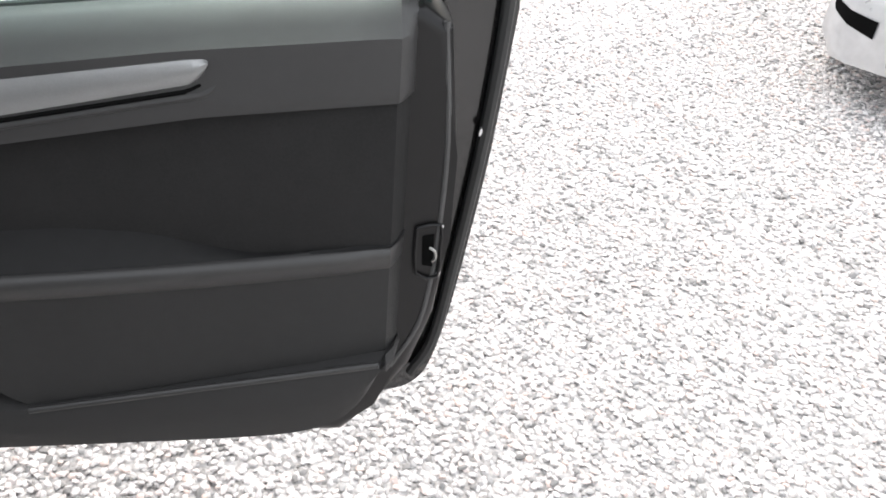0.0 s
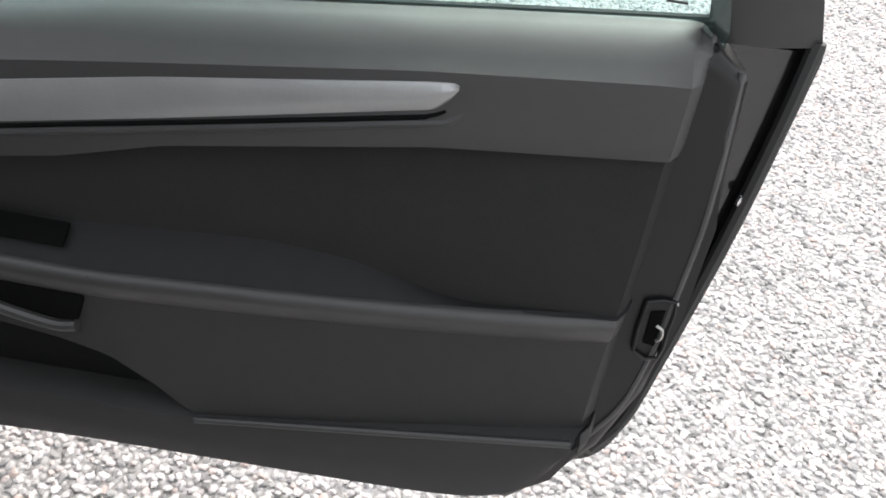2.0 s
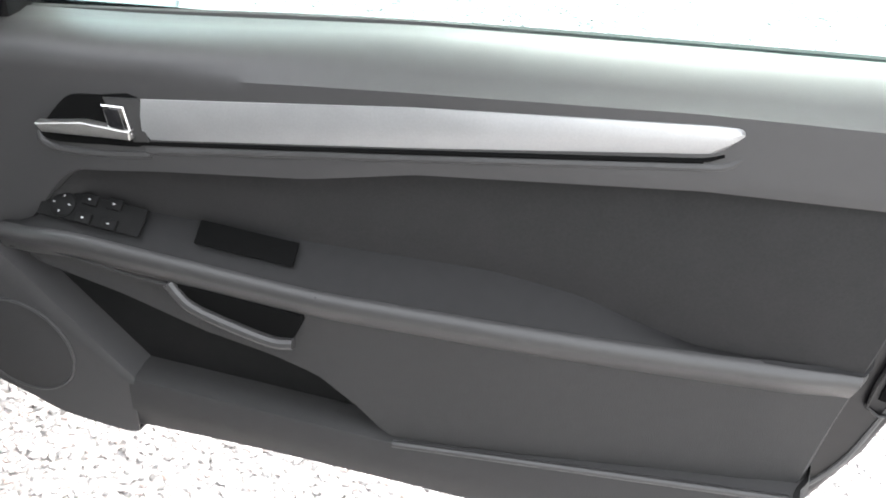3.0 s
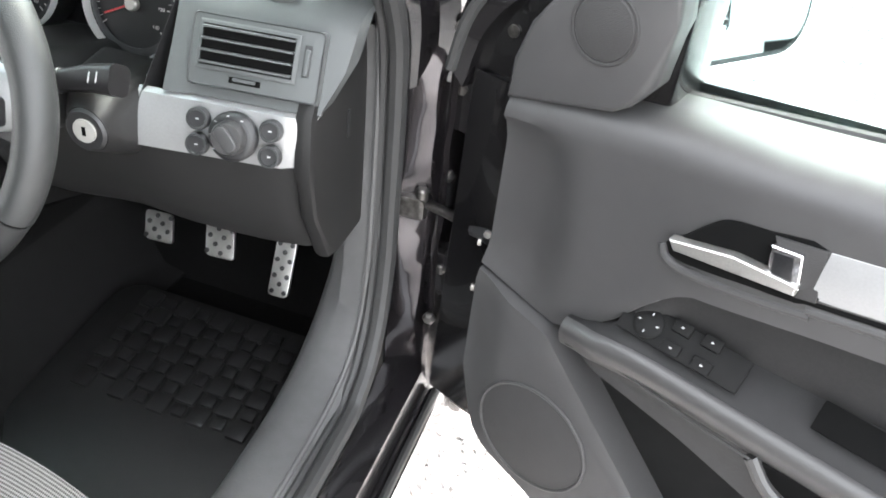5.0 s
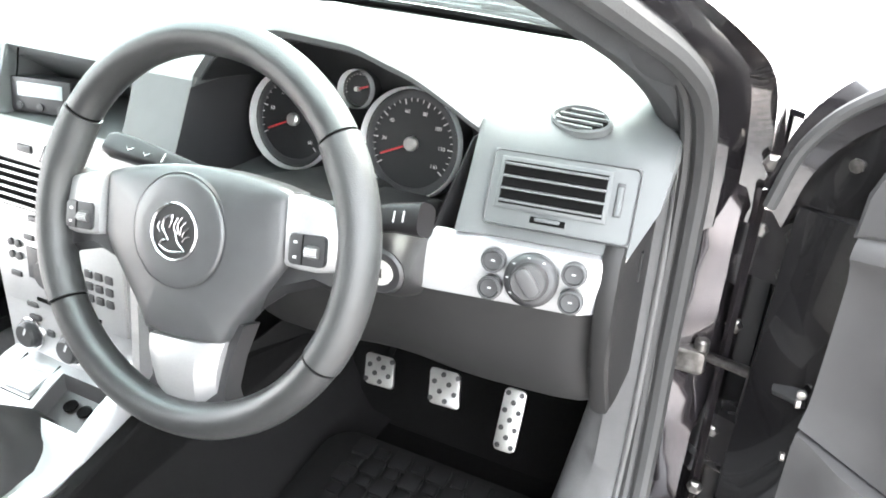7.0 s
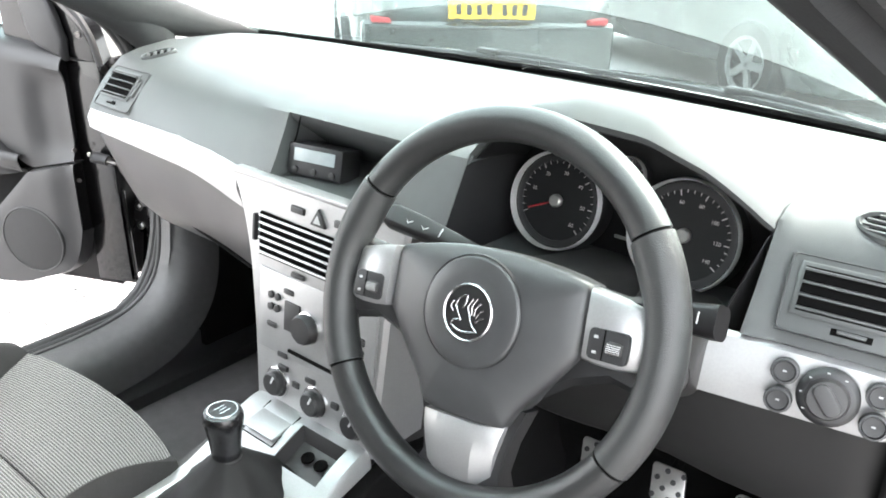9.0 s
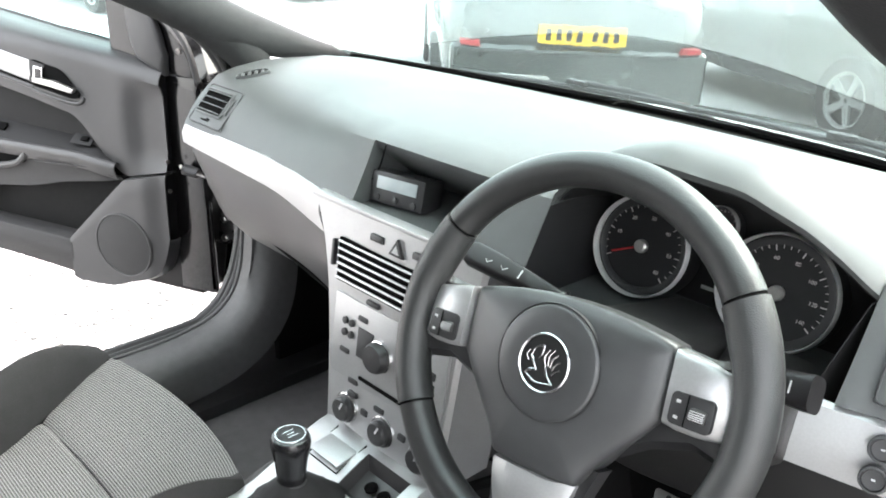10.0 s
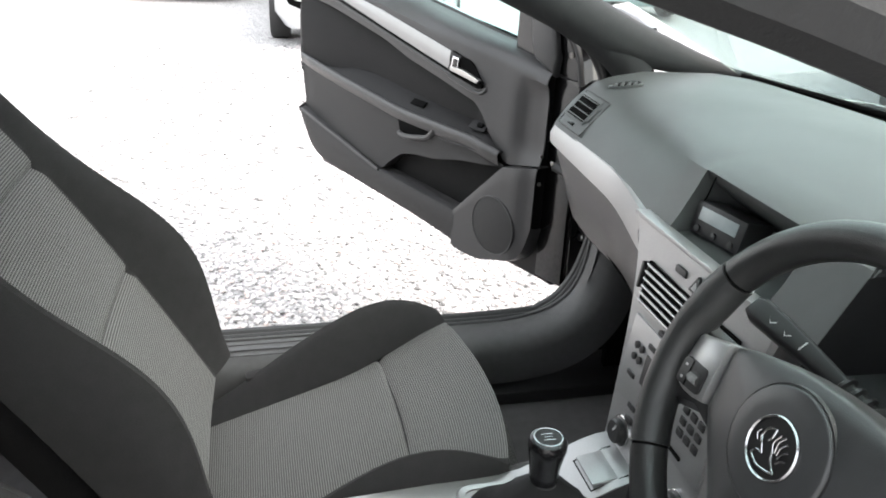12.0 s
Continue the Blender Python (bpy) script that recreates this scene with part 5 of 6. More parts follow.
def car_seat(m, label):
    seat = empty("bucket_seat", m, label, "seat", "front seats")
    half = .265
    ys = columns(0, 1, 72)

    def inner(q):
        """Half width of the ribbed middle: wide at the front edge, narrow between the bolsters."""
        return .168 + .050 * (1 - ease((q - .08) / .5))

    def mid(q):
        """Centre line of the cushion from its front edge to the back."""
        if q < .14:
            a = q / .14 * math.pi / 2
            return -.030 + .040 * (1 - math.sin(a)) * 1.0, .395 + .118 * math.sin(a) ** .8
        r = (q - .14) / .86
        return -.03 - .53 * r, .513 - .180 * r

    def skin(us, f, bolster=0):
        rows = []
        for q in ys:
            y, z = mid(q)
            n = inner(q)
            row = []
            for u in us:
                x = bolster * (n + (half - n) * u) if bolster else n * u
                row.append((x, y - .05 * (abs(x) / half) ** 2 * (1 - ease((q - .05) / .6)), z + f(abs(x), q, n, u)))
            rows.append(row)
        return uv_sheet(rows)
    groove = lambda q: -.007 * math.exp(-((q - .400) / .010) ** 2)
    lift = lambda q: .100 * math.sin(math.pi * min(max((q - .12) / .88, 0), 1) ** .75) ** 1.3
    part("cushion", skin(columns(-1, 1, 16), lambda x, q, n, u: -.006 * math.cos(u * math.pi / 2) + groove(q) - .003 * (abs(u) > .96)), FABRIC, seat, "ribbed grey and black fabric")
    row = [(mid(.400)[0] - .05 * (x / half) ** 2 * (1 - ease(.35 / .6)), x) for x in columns(-inner(.400), inner(.400), 8)]
    part("cushion_seam", tube([(x, y, mid(.400)[1] - .008 - .004 * math.cos(x / .2)) for y, x in row], .0022, 6, steps=1), SEATSIDE, seat)
    for sx in (1, -1):
        def roll(x, q, n, u):
            top = math.sin(min(u * 1.45, 1) * math.pi / 2)
            return lift(q) * top - (lift(q) + .045) * max(0, (u - .62) / .38) ** 2 - .002 * (u < .04)
        part("cushion_bolster", skin([k / 11 for k in range(12)], roll, sx), SEATSIDE, seat, "charcoal cloth bolster")
        part("side_valance", prism([(-.02, .27), (-.03, .40), (-.10, .44), (-.30, .44), (-.46, .41), (-.46, .27)], sx * (half - .045), sx * (half - .014), .010, axes="yz"), SEATSIDE, seat)
        part("seat_rail", box((.03, .50, .05), (sx * .20, -.26, .295), .006), DARK, seat)
    part("seat_base", box((.42, .44, .05), (0, -.26, .290), .015), DARK, seat)
    narrow = half - .085
    # back rest
    tilt = lambda h: (-.540 - .335 * h - .06 * h * h, .430 + .655 * h)

    def back(xs, f):
        rows = []
        for h in columns(0, 1, 80):
            y, z = tilt(h)
            w = 1 - .16 * ease((h - .45) / .55)
            r = ease((h - .93) / .07) * .05
            rows.append([(x * w, y + f(x, h) * .86 - r, z + f(x, h) * .42 - r * .2) for x in xs])
        return uv_sheet(rows)
    gr = lambda h: -.010 * math.exp(-((h - .36) / .011) ** 2) - .010 * math.exp(-((h - .66) / .011) ** 2)
    part("backrest", back(columns(-narrow, narrow, 14), lambda x, h: seat_cross(x, half, .05) + gr(h) + .03), FABRIC, seat, "ribbed grey and black fabric")
    for sx in (1, -1):
        xs = [sx * (narrow + (half + .01 - narrow) * k / 11) for k in range(12)]
        swell = lambda h: .020 + .080 * math.exp(-((h - .33) / .25) ** 2)
        part("back_bolster", back(xs, lambda x, h: seat_cross(x, half + .01, swell(h)) + gr(h) * max(0, 1 - (abs(x) - narrow) / .010) + .03), SEATSIDE, seat, "charcoal cloth bolster")
    rows = []
    for h in columns(-.02, 1.0, 16):
        y, z = tilt(max(h, 0))
        w = (half - .006) * (1 - .16 * ease((h - .45) / .55))
        rows.append([(w * c, y - .02 - .09 * s, z - .03 * s) for c, s in ((1, -.2), (1, .3), (.93, .8), (.6, 1), (0, 1.02), (-.6, 1), (-.93, .8), (-1, .3), (-1, -.2))])
    bm = sheet(rows)
    part("back_shell", thick(bm, -.006), SEATSIDE, seat)
    y, z = tilt(1)
    part("back_top", tube([(-.20, y - .045, z - .03), (-.10, y - .055, z - .012), (0, y - .057, z - .010), (.10, y - .055, z - .012), (.20, y - .045, z - .03)], .052, 14), SEATSIDE, seat)
    part("recline_hinge", lathe([(.05, 0), (.05, .02), (.0001, .024)], 24, m=Matrix.Translation((half - .02, -.53, .40)) @ pose(0, 0, 0, 0, 90, 0)), DARK, seat)
    return seat


passenger_seat = car_seat(pose(-.365, -.412, 0), "passenger seat in ribbed grey fabric with charcoal bolsters")
driver_seat = copy_thing(passenger_seat, pose(.370, -.460, 0))
tagged(driver_seat, "driver's seat in ribbed grey fabric with charcoal bolsters")

# ---------------------------------------------------------------- body of the car
body = empty("hatchback", None, "black three-door hatchback with dark interior trim, doors open", "car")
# floor and firewall
part("floor_pan", box((1.36, 2.3, .03), (0, -1.05, .255), .005), FLOOR, body, "carpeted floor in the paler lit tone")
# Footwell shade is painted into the driver's carpet, bulkhead and tunnel flank.
part("driver_carpet", box((.50, .72, .004), (.40, -.28, .2735), .001), CARPET, body, "driver's carpet painted near-black for footwell shade")
part("firewall", prism([(.06, .25), (.20, .42), (.24, .95), (.28, .95), (.26, .40), (.10, .24)], -.70, .70, axes="yz"), CARPET, body, "carpeted bulkhead darkened for footwell shade")
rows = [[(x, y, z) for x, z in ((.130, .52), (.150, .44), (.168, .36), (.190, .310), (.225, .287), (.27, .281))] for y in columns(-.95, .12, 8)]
part("shaded_tunnel_carpet", thick(sheet(rows), .004), TUNNEL, body, "tunnel flank carpet darkened for footwell shade")
for sx in (1, -1):
    # sill trim: one moulding from the sill round and up into the pillar
    path = [Vector((0, p[0], p[1])) for p in ((-1.75, .406), (-1.3, .407), (-.9, .408), (-.55, .409), (-.36, .410), (-.26, .416), (-.185, .436), (-.135, .475), (-.108, .53), (-.096, .60), (-.090, .70), (-.088, .80), (-.090, .90), (-.10, .95))]
    path = smooth_line(path, 5)
    rows = []
    for i, p in enumerate(path):
        d = (path[min(i + 1, len(path) - 1)] - path[max(i - 1, 0)]).normalized()
        nrm = Vector((0, -d.z, d.y))
        rise = ease((p.z - .41) / .22)
        inn = .634 + .026 * rise
        drop = .10 - .010 * rise
        ring = [(.744, .002), (.735, .007), (.715, .008), (.690, .007), (inn + .040, .004), (inn + .018, -.006), (inn + .005, -.026), (inn, -.06), (inn, -drop)]
        rows.append([(sx * x, p.y + nrm.y * o, p.z + nrm.z * o) for x, o in ring])
    part("scuff_plate", thick(sheet(rows), -.003), SCUFF, body, "grey plastic sill and kick trim")
    for dx, lift_, rad in ((.728, .0085, .0045),):
        line = []
        for i, p in enumerate(path):
            d = (path[min(i + 1, len(path) - 1)] - path[max(i - 1, 0)]).normalized()
            line.append((sx * dx, p.y - d.z * lift_, p.z + d.y * lift_))
        part("sill_ridge", tube(line, rad, 8, steps=1), SCUFF, body)
    for dx in (.662, .684, .706):
        part("scuff_rib", tube([(sx * dx, -1.7, .4165), (sx * dx, -.9, .4165), (sx * dx, -.42, .4175)], .0018, 6, steps=2), SCUFF, body)
    # pillar trim up to the header
    spine = smooth_line([(.722, -.030, .90), (.722, -.060, .985), (.714, -.115, 1.045), (.694, -.220, 1.108), (.674, -.330, 1.158), (.654, -.450, 1.208), (.630, -.580, 1.262), (.608, -.720, 1.318), (.594, -.9, 1.355), (.588, -1.2, 1.368), (.588, -1.8, 1.358)], 5)
    rows = []
    for i, p in enumerate(spine):
        q = min(i / 30, 1)
        up, inn = Vector((0, .62, 1)).normalized(), Vector((-1, 0, 0))
        w = .034 + .014 * q
        h = .046 - .014 * ease((i - 30) / 8)
        ring = [p + inn * w * math.cos(b) * (.9 if math.cos(b) > 0 else .5) + up * h * math.sin(b) for b in (2 * math.pi * j / 14 for j in range(14))]
        rows.append([(sx * v.x, v.y, v.z) for v in ring])
    bm = sheet(rows, closed=True)
    bmesh.ops.holes_fill(bm, edges=bm.edges)
    part("pillar_trim", bm, PILLAR, body, "grey plastic windscreen pillar trim")
    # painted outer pillar and roof rail
    out = [(sx * (p.x + .030), p.y + .022, p.z + .014) for p in spine[::3]]
    part("outer_pillar", tube(out, .024, 12, steps=3), PAINT, body, "glossy black painted pillar")
    # rubber door seal
    line = [(.622, -1.7, 1.328), (.622, -1.1, 1.340), (.626, -.88, 1.322), (.636, -.73, 1.288), (.656, -.590, 1.236), (.680, -.465, 1.186), (.706, -.335, 1.132), (.730, -.225, 1.082), (.745, -.150, 1.03), (.750, -.105, .95), (.750, -.090, .85),
            (.750, -.088, .70), (.752, -.095, .60), (.755, -.125, .50), (.758, -.185, .435), (.760, -.30, .415), (.760, -.9, .412), (.760, -1.70, .412)]
    seal = part("door_seal", tube([(sx * a, b, c) for a, b, c in line], .013, 10, steps=6), RUBBER, body, "black rubber door seal")
    part("seal_lip", tube([(sx * (a - .017), b - .004, c + .002) for a, b, c in line], .007, 8, steps=6), RUBBER, seal)
    # painted flange between the seal and the outer pillar
    rows = []
    for a, b, c in smooth_line([(.748, -.085, .86), (.748, -.092, .95), (.742, -.140, 1.035), (.726, -.218, 1.085), (.702, -.328, 1.136), (.676, -.458, 1.190), (.652, -.583, 1.240), (.632, -.723, 1.292), (.622, -.88, 1.325)], 4):
        w = .060 - .032 * ease((c - 1.0) / .2)
        rows.append([(sx * a, b + .004, c), (sx * (a + .35 * w), b + .008, c + .012), (sx * (a + .6 * w), b + .030, c + .016), (sx * (a + w), b + .036, c + .014), (sx * (a + w + .006), b + .10, c + .004)])
    part("pillar_flange", thick(sheet(rows), .003), PAINT, body, "glossy black pillar flange")
    # hinge pillar, pressed sheet metal
    rows = []
    for k in range(22):
        z = .34 + .71 * k / 21
        zf = .34 + .565 * k / 21
        wv = .013 * math.sin(z * 21) + .008 * math.sin(z * 47 + 1) + .004 * math.sin(z * 93)
        rows.append([(sx * .752, -.075, z), (sx * (.768), -.072 + wv * .6, z), (sx * .795, -.060 + wv, z), (sx * (.812 + wv * .5), -.030, z), (sx * .815, .0, z), (sx * .818, .06, zf), (sx * .80, .14, zf)])
    part("hinge_pillar", thick(sheet(rows), .006), PILLARPAINT, body, "glossy black hinge pillar")
    for z in (.565, .850):
        leaf = part("hinge_leaf", prism(rounded(.060, .078, .010, 3, sx * .826, z), -.046, .0, .005), HINGE, body, "black steel hinge leaf")
        part("leaf_bolt", lathe([(.009, 0), (.009, .006), (.006, .008), (.0001, .008)], 6, m=Matrix.Translation((sx * .818, -.046, z + .018)) @ pose(0, 0, 0, 90)), OILY, leaf)
    rows = []
    for k in range(19):
        z = .36 + .56 * k / 18
        q = .004 * math.sin(z * 38) + .003 * math.sin(z * 83 + 2)
        rows.append([(sx * .806, -.060 + q, z), (sx * .811, -.066 + q, z), (sx * .817, -.062 + q, z), (sx * .820, -.046, z), (sx * .822, -.020, z)])
    part("pillar_edge", thick(sheet(rows), .002), PILLARPAINT, body, "raised sealed edge of the hinge pillar")
    for z, yy in ((.744, -.052), (.95, -.060), (.50, -.064)):
        part("pillar_bolt", lathe([(.010, 0), (.010, .006), (.006, .009), (.0001, .009)], 6, m=Matrix.Translation((sx * .815, yy, z)) @ pose(0, 0, 0, 90)), OILY, body)
    part("sill_core", box((.15, 1.9, .10), (sx * .685, -.80, .250), .01), DARK, body)
    foot = [(sx * .664, -.395, 1.185), (sx * .682, -.29, 1.140), (sx * .697, -.20, 1.100), (sx * .714, -.10, 1.058), (sx * .728, .02, 1.022), (sx * .735, .12, .998), (sx * .725, .21, .980)]
    part("pillar_foot", tube(foot, lambda q: .026 + .016 * ease(q / .35) - .030 * ease((q - .4) / .6), 14, flat=1.1), PILLAR, body, "flared foot of the pillar trim")
    # The footwell's shade is in this panel's near-black colour.
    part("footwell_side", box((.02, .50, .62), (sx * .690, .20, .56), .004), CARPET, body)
    part("wing_liner", box((.10, .06, .62), (sx * .820, .075, .55), .01), DARK, body)
    # outer sill and wing
    rows = []
    for k in range(13):
        y = -1.75 + 1.80 * k / 12
        rows.append([(sx * .756, y, .400), (sx * .785, y, .396), (sx * .812, y, .380), (sx * .822, y, .345), (sx * .845, y, .330), (sx * .850, y, .26), (sx * .80, y, .19)])
    part("outer_sill", thick(sheet(rows), -.004), PAINT, body, "glossy black sill")
    part("sill_strip", tube([(sx * .838, -1.7, .342), (sx * .838, -.8, .342), (sx * .838, -.05, .342)], .007, 8, steps=2), RUBBER, body)
    wing = [(.0, .30), (.02, .60), (.02, .88), (.05, .915), (.60, .90), (1.10, .84), (1.25, .70), (1.25, .40), (1.02, .38), (.98, .58), (.80, .70), (.56, .68), (.40, .55), (.36, .34), (.20, .22), (.02, .22)]
    part("front_wing", prism(wing, sx * .842, sx * .868, .010, axes="yz"), PAINT, body, "glossy black front wing")
    part("rear_quarter", prism([(-1.45, .25), (-1.45, 1.02), (-1.40, 1.10), (-1.56, 1.30), (-2.2, 1.32), (-2.34, 1.30), (-2.63, .99), (-2.72, .55), (-2.66, .25)], sx * .80, sx * .83, .01, axes="yz"), PAINT, body)
# bonnet, scuttle, roof, tail
rows = []
for k in range(15):
    q = k / 14
    y = .50 + .80 * q
    rows.append([(x, y - .18 * (x / .8) ** 2, .945 - .16 * q ** 1.6 - .035 * (abs(x) / .8) ** 2.5) for x in columns(-.83, .83, 16)])
part("bonnet", thick(sheet(rows), -.01), PAINT, body, "glossy black bonnet")
part("front_bumper", box((1.60, .12, .45), (0, 1.27, .48), .05, 4), PAINT, body)
rows = [[(x, screen_foot(x) + d, z) for d, z in ((-.015, .940), (.03, .936), (.08, .925), (.13, .915))] for x in columns(-.74, .74, 24)]
part("scuttle", thick(sheet(rows), -.004), DARK, body, "black plastic scuttle panel")
rows = []
for k in range(9):
    q = k / 8
    y = -.66 - 1.65 * q
    rows.append([(x, y + .03 * (x / .55) ** 2 * (q < .05), 1.355 + .045 * math.sin(math.pi * min(q * .8 + .1, 1)) - .04 * (abs(x) / .60) ** 3 - .03 * (1 - ease(q / .1))) for x in columns(-.60, .60, 12)])
part("roof_lining", thick(sheet([[(p[0], p[1], p[2] - .012) for p in r] for r in rows]), -.006), LINING, body, "dark cloth roof lining")
part("roof_skin", thick(sheet([[(p[0] * 1.06, p[1] + .02, p[2] + .022) for p in r] for r in rows]), .004), PAINT, body, "glossy black roof")
rows = []
for k in range(7):
    a = math.pi * k / 6
    rows.append([(x, -.690 + .030 * math.cos(a) + .07 * (1 - (x / .60) ** 2), 1.322 + .020 * math.sin(a) - .020 * (x / .60) ** 2) for x in columns(-.61, .61, 16)])
part("header_trim", thick(sheet(rows), -.01), LINING, body, "dark windscreen header trim")
tail = []
for y, z, w in ((-2.28, 1.372, .63), (-2.36, 1.350, .66), (-2.52, 1.20, .74), (-2.66, 1.02, .80), (-2.72, .94, .82), (-2.77, .75, .83), (-2.80, .60, .835), (-2.80, .40, .83), (-2.72, .27, .81)):
    tail.append([(x, y + .05 * (x / .75) ** 2, z - .03 * (abs(x) / .75) ** 3) for x in columns(-w, w, 14)])
part("tailgate", thick(sheet(tail), .008), PAINT, body, "glossy black tailgate")
part("tail_window", prism(rounded(1.06, .26, .06, 5), -.006, .006, .003, axes="xy"), DIAL, body, "dark rear window", m=pose(0, -2.515, 1.218, 43, 0, 0))
for sx in (1, -1):
    part("quarter_window", prism([(-1.52, 1.03), (-1.62, 1.27), (-2.12, 1.27), (-2.30, 1.10)], sx * .828, sx * .836, .002, axes="yz"), DIAL, body, "dark rear side glass")
    part("roof_rail", tube([(sx * .60, -.70, 1.372), (sx * .62, -1.2, 1.392), (sx * .64, -1.8, 1.382), (sx * .66, -2.30, 1.345)], .032, 10), PAINT, body)
    part("quarter_top", prism([(sx * .60, 1.36), (sx * .66, 1.375), (sx * .832, 1.30), (sx * .80, 1.27)], -2.25, -1.56, .004), PAINT, body)
    for y in (.82, -1.86):
        wm = Matrix.Translation((sx * .76, y, .30)) @ pose(0, 0, 0, 0, 90 * sx, 0)
        w = part("wheel", lathe([(.19, -.09), (.28, -.095), (.30, -.07), (.30, .07), (.28, .095), (.20, .09)], 40, m=wm, cap=False), RUBBER, body, "black tyre")
        part("rim", lathe([(.20, .09), (.195, .075), (.18, .03), (.0001, .04)], 40, m=wm, cap=False), SILVER, w)
    part("head_lamp", prism([(sx * .45, .62), (sx * .76, .66), (sx * .78, .76), (sx * .55, .74)], 1.18, 1.32, .02), LCD, body, "clear headlamp")
part("rear_bulkhead", box((1.30, .04, .75), (0, -1.95, .62), .02), CARPET, body, "dark cloth rear trim")
# windscreen
rows = []
for k in range(11):
    q = k / 10
    rows.append([(x * (1 - .155 * q), (screen_foot(x) - .005) * (1 - q) + q * (-.655 + .07 * (1 - (x / .72) ** 2)), .946 + .385 * q + .04 * math.sin(math.pi * q) - .016 * q * (x / .72) ** 2) for x in columns(-.72, .72, 20)])
ws = part("windscreen", thick(sheet(rows), .004), SCREEN, body, "green-tinted curved windscreen")
ws.visible_shadow = False
rows = [[(x * (1 - .155 * q), (screen_foot(x) - .010) * (1 - q) + q * (-.655 + .07 * (1 - (x / .72) ** 2)), .941 + .385 * q + .04 * math.sin(math.pi * q)) for x in columns(-.715, .715, 24)] for q in (0, .025, .055)]
part("screen_frit", thick(sheet(rows), .0015), DARK, body, "black printed screen edge")
border = []
for x in columns(-.70, .70, 20):
    z = .9640 + .026 * (abs(x) / .7) ** 2.5
    q = (z - .946) / .51
    border.append((x, (screen_foot(x) - .005) * (1 - q) + q * (-.585 - .135 * x * x) - .014, z))
part("screen_border", tube(border, .013, 8, steps=2, flat=.7), CAVITY, body, "black screen border")
for sx, x0 in ((1, .05), (-1, -.50)):
    wp = empty("wiper", pose(0, 0, 0), "black windscreen wiper resting at the screen's foot", "wiper", "wipers")
    x1 = x0 + .52
    part("wiper_blade", tube([(x, screen_foot(x) + .030, .963) for x in columns(x0 - .05, x1, 6)], .006, 8, steps=2), DARK, wp)
    part("wiper_arm", tube([(x1 - .04, screen_foot(x1) + .085, .945), (x1 - .16, screen_foot(x1 - .16) + .06, .965), (x0 + .22, screen_foot(x0 + .22) + .036, .974)], .007, 8), DARK, wp)
    part("wiper_joint", box((.05, .018, .016), (x0 + .22, screen_foot(x0 + .22) + .033, .972), .004), DARK, wp)
    part("wiper_pivot", lathe([(.02, 0), (.018, .025), (.0001, .03)], 16, m=Matrix.Translation((x1 - .04, screen_foot(x1) + .085, .925))), DARK, wp)
# door check straps
for sx in (1, -1):
    cs = empty("door_check_strap", None, "oily steel door check strap", "door strap", "door straps")
    part("strap", tube([(sx * .765, -.045, .690), (sx * .80, -.068, .700), (sx * .85, -.100, .714), (sx * .898, -.131, .726)], lambda q: .0085 + .003 * q, 10, flat=.5), OILY, cs)
    part("strap_bracket", prism(rounded(.044, .034, .008, 3, sx * .772, .692), -.078, -.040, .005), OILY, cs, "bolted bracket on the pillar")
    part("bracket_pin", lathe([(.006, -.024), (.009, -.021), (.009, .021), (.006, .024)], 12, m=Matrix.Translation((sx * .786, -.066, .698))), OILY, cs)
    part("strap_boot", tube([(sx * .878, -.118, .721), (sx * .893, -.128, .725), (sx * .906, -.138, .728)], .0145, 12, steps=2, flat=.8), DARK, cs)
    part("boot_screw", lathe([(.005, 0), (.005, .004), (.0001, .005)], 10, m=Matrix.Translation((sx * .899, -.146, .737)) @ pose(0, 0, 0, 90, 0, 0)), STEEL, cs)

# ---------------------------------------------------------------- ground
def gravel_material():
    m = material("pale_gravel_bed", (0.55, 0.535, 0.53), 0.9, second=(0.40, 0.39, 0.385), scale=60)
    n, l = m.node_tree.nodes, m.node_tree.links
    b = n["Principled BSDF"]
    tc = n.new("ShaderNodeTexCoord")
    v = n.new("ShaderNodeTexVoronoi")
    v.inputs["Scale"].default_value = 62
    l.new(tc.outputs["Object"], v.inputs["Vector"])
    hsv = n.new("ShaderNodeSeparateColor")
    l.new(v.outputs["Color"], hsv.inputs[0])
    r = n.new("ShaderNodeValToRGB")
    r.color_ramp.elements[0].color = (0.32, 0.312, 0.305, 1)
    r.color_ramp.elements[1].color = (0.72, 0.70, 0.69, 1)
    e = r.color_ramp.elements.new(0.3)
    e.color = (0.58, 0.565, 0.555, 1)
    l.new(hsv.outputs[0], r.inputs[0])
    # Cells darken towards their edges: gap shade between stones put into the colour.
    gap_shade = n.new("ShaderNodeMapRange")
    gap_shade.inputs[1].default_value, gap_shade.inputs[2].default_value, gap_shade.inputs[3].default_value, gap_shade.inputs[4].default_value = 0.25, 0.62, 1.0, 0.62
    l.new(v.outputs["Distance"], gap_shade.inputs[0])
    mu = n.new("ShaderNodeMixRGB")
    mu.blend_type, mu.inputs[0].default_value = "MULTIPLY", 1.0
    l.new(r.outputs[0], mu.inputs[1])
    l.new(gap_shade.outputs[0], mu.inputs[2])
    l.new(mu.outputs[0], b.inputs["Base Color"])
    bp = n.new("ShaderNodeBump")
    bp.invert = True
    bp.inputs["Strength"].default_value, bp.inputs["Distance"].default_value = 0.9, 0.012
    l.new(v.outputs["Distance"], bp.inputs["Height"])
    l.new(bp.outputs[0], b.inputs["Normal"])
    return m


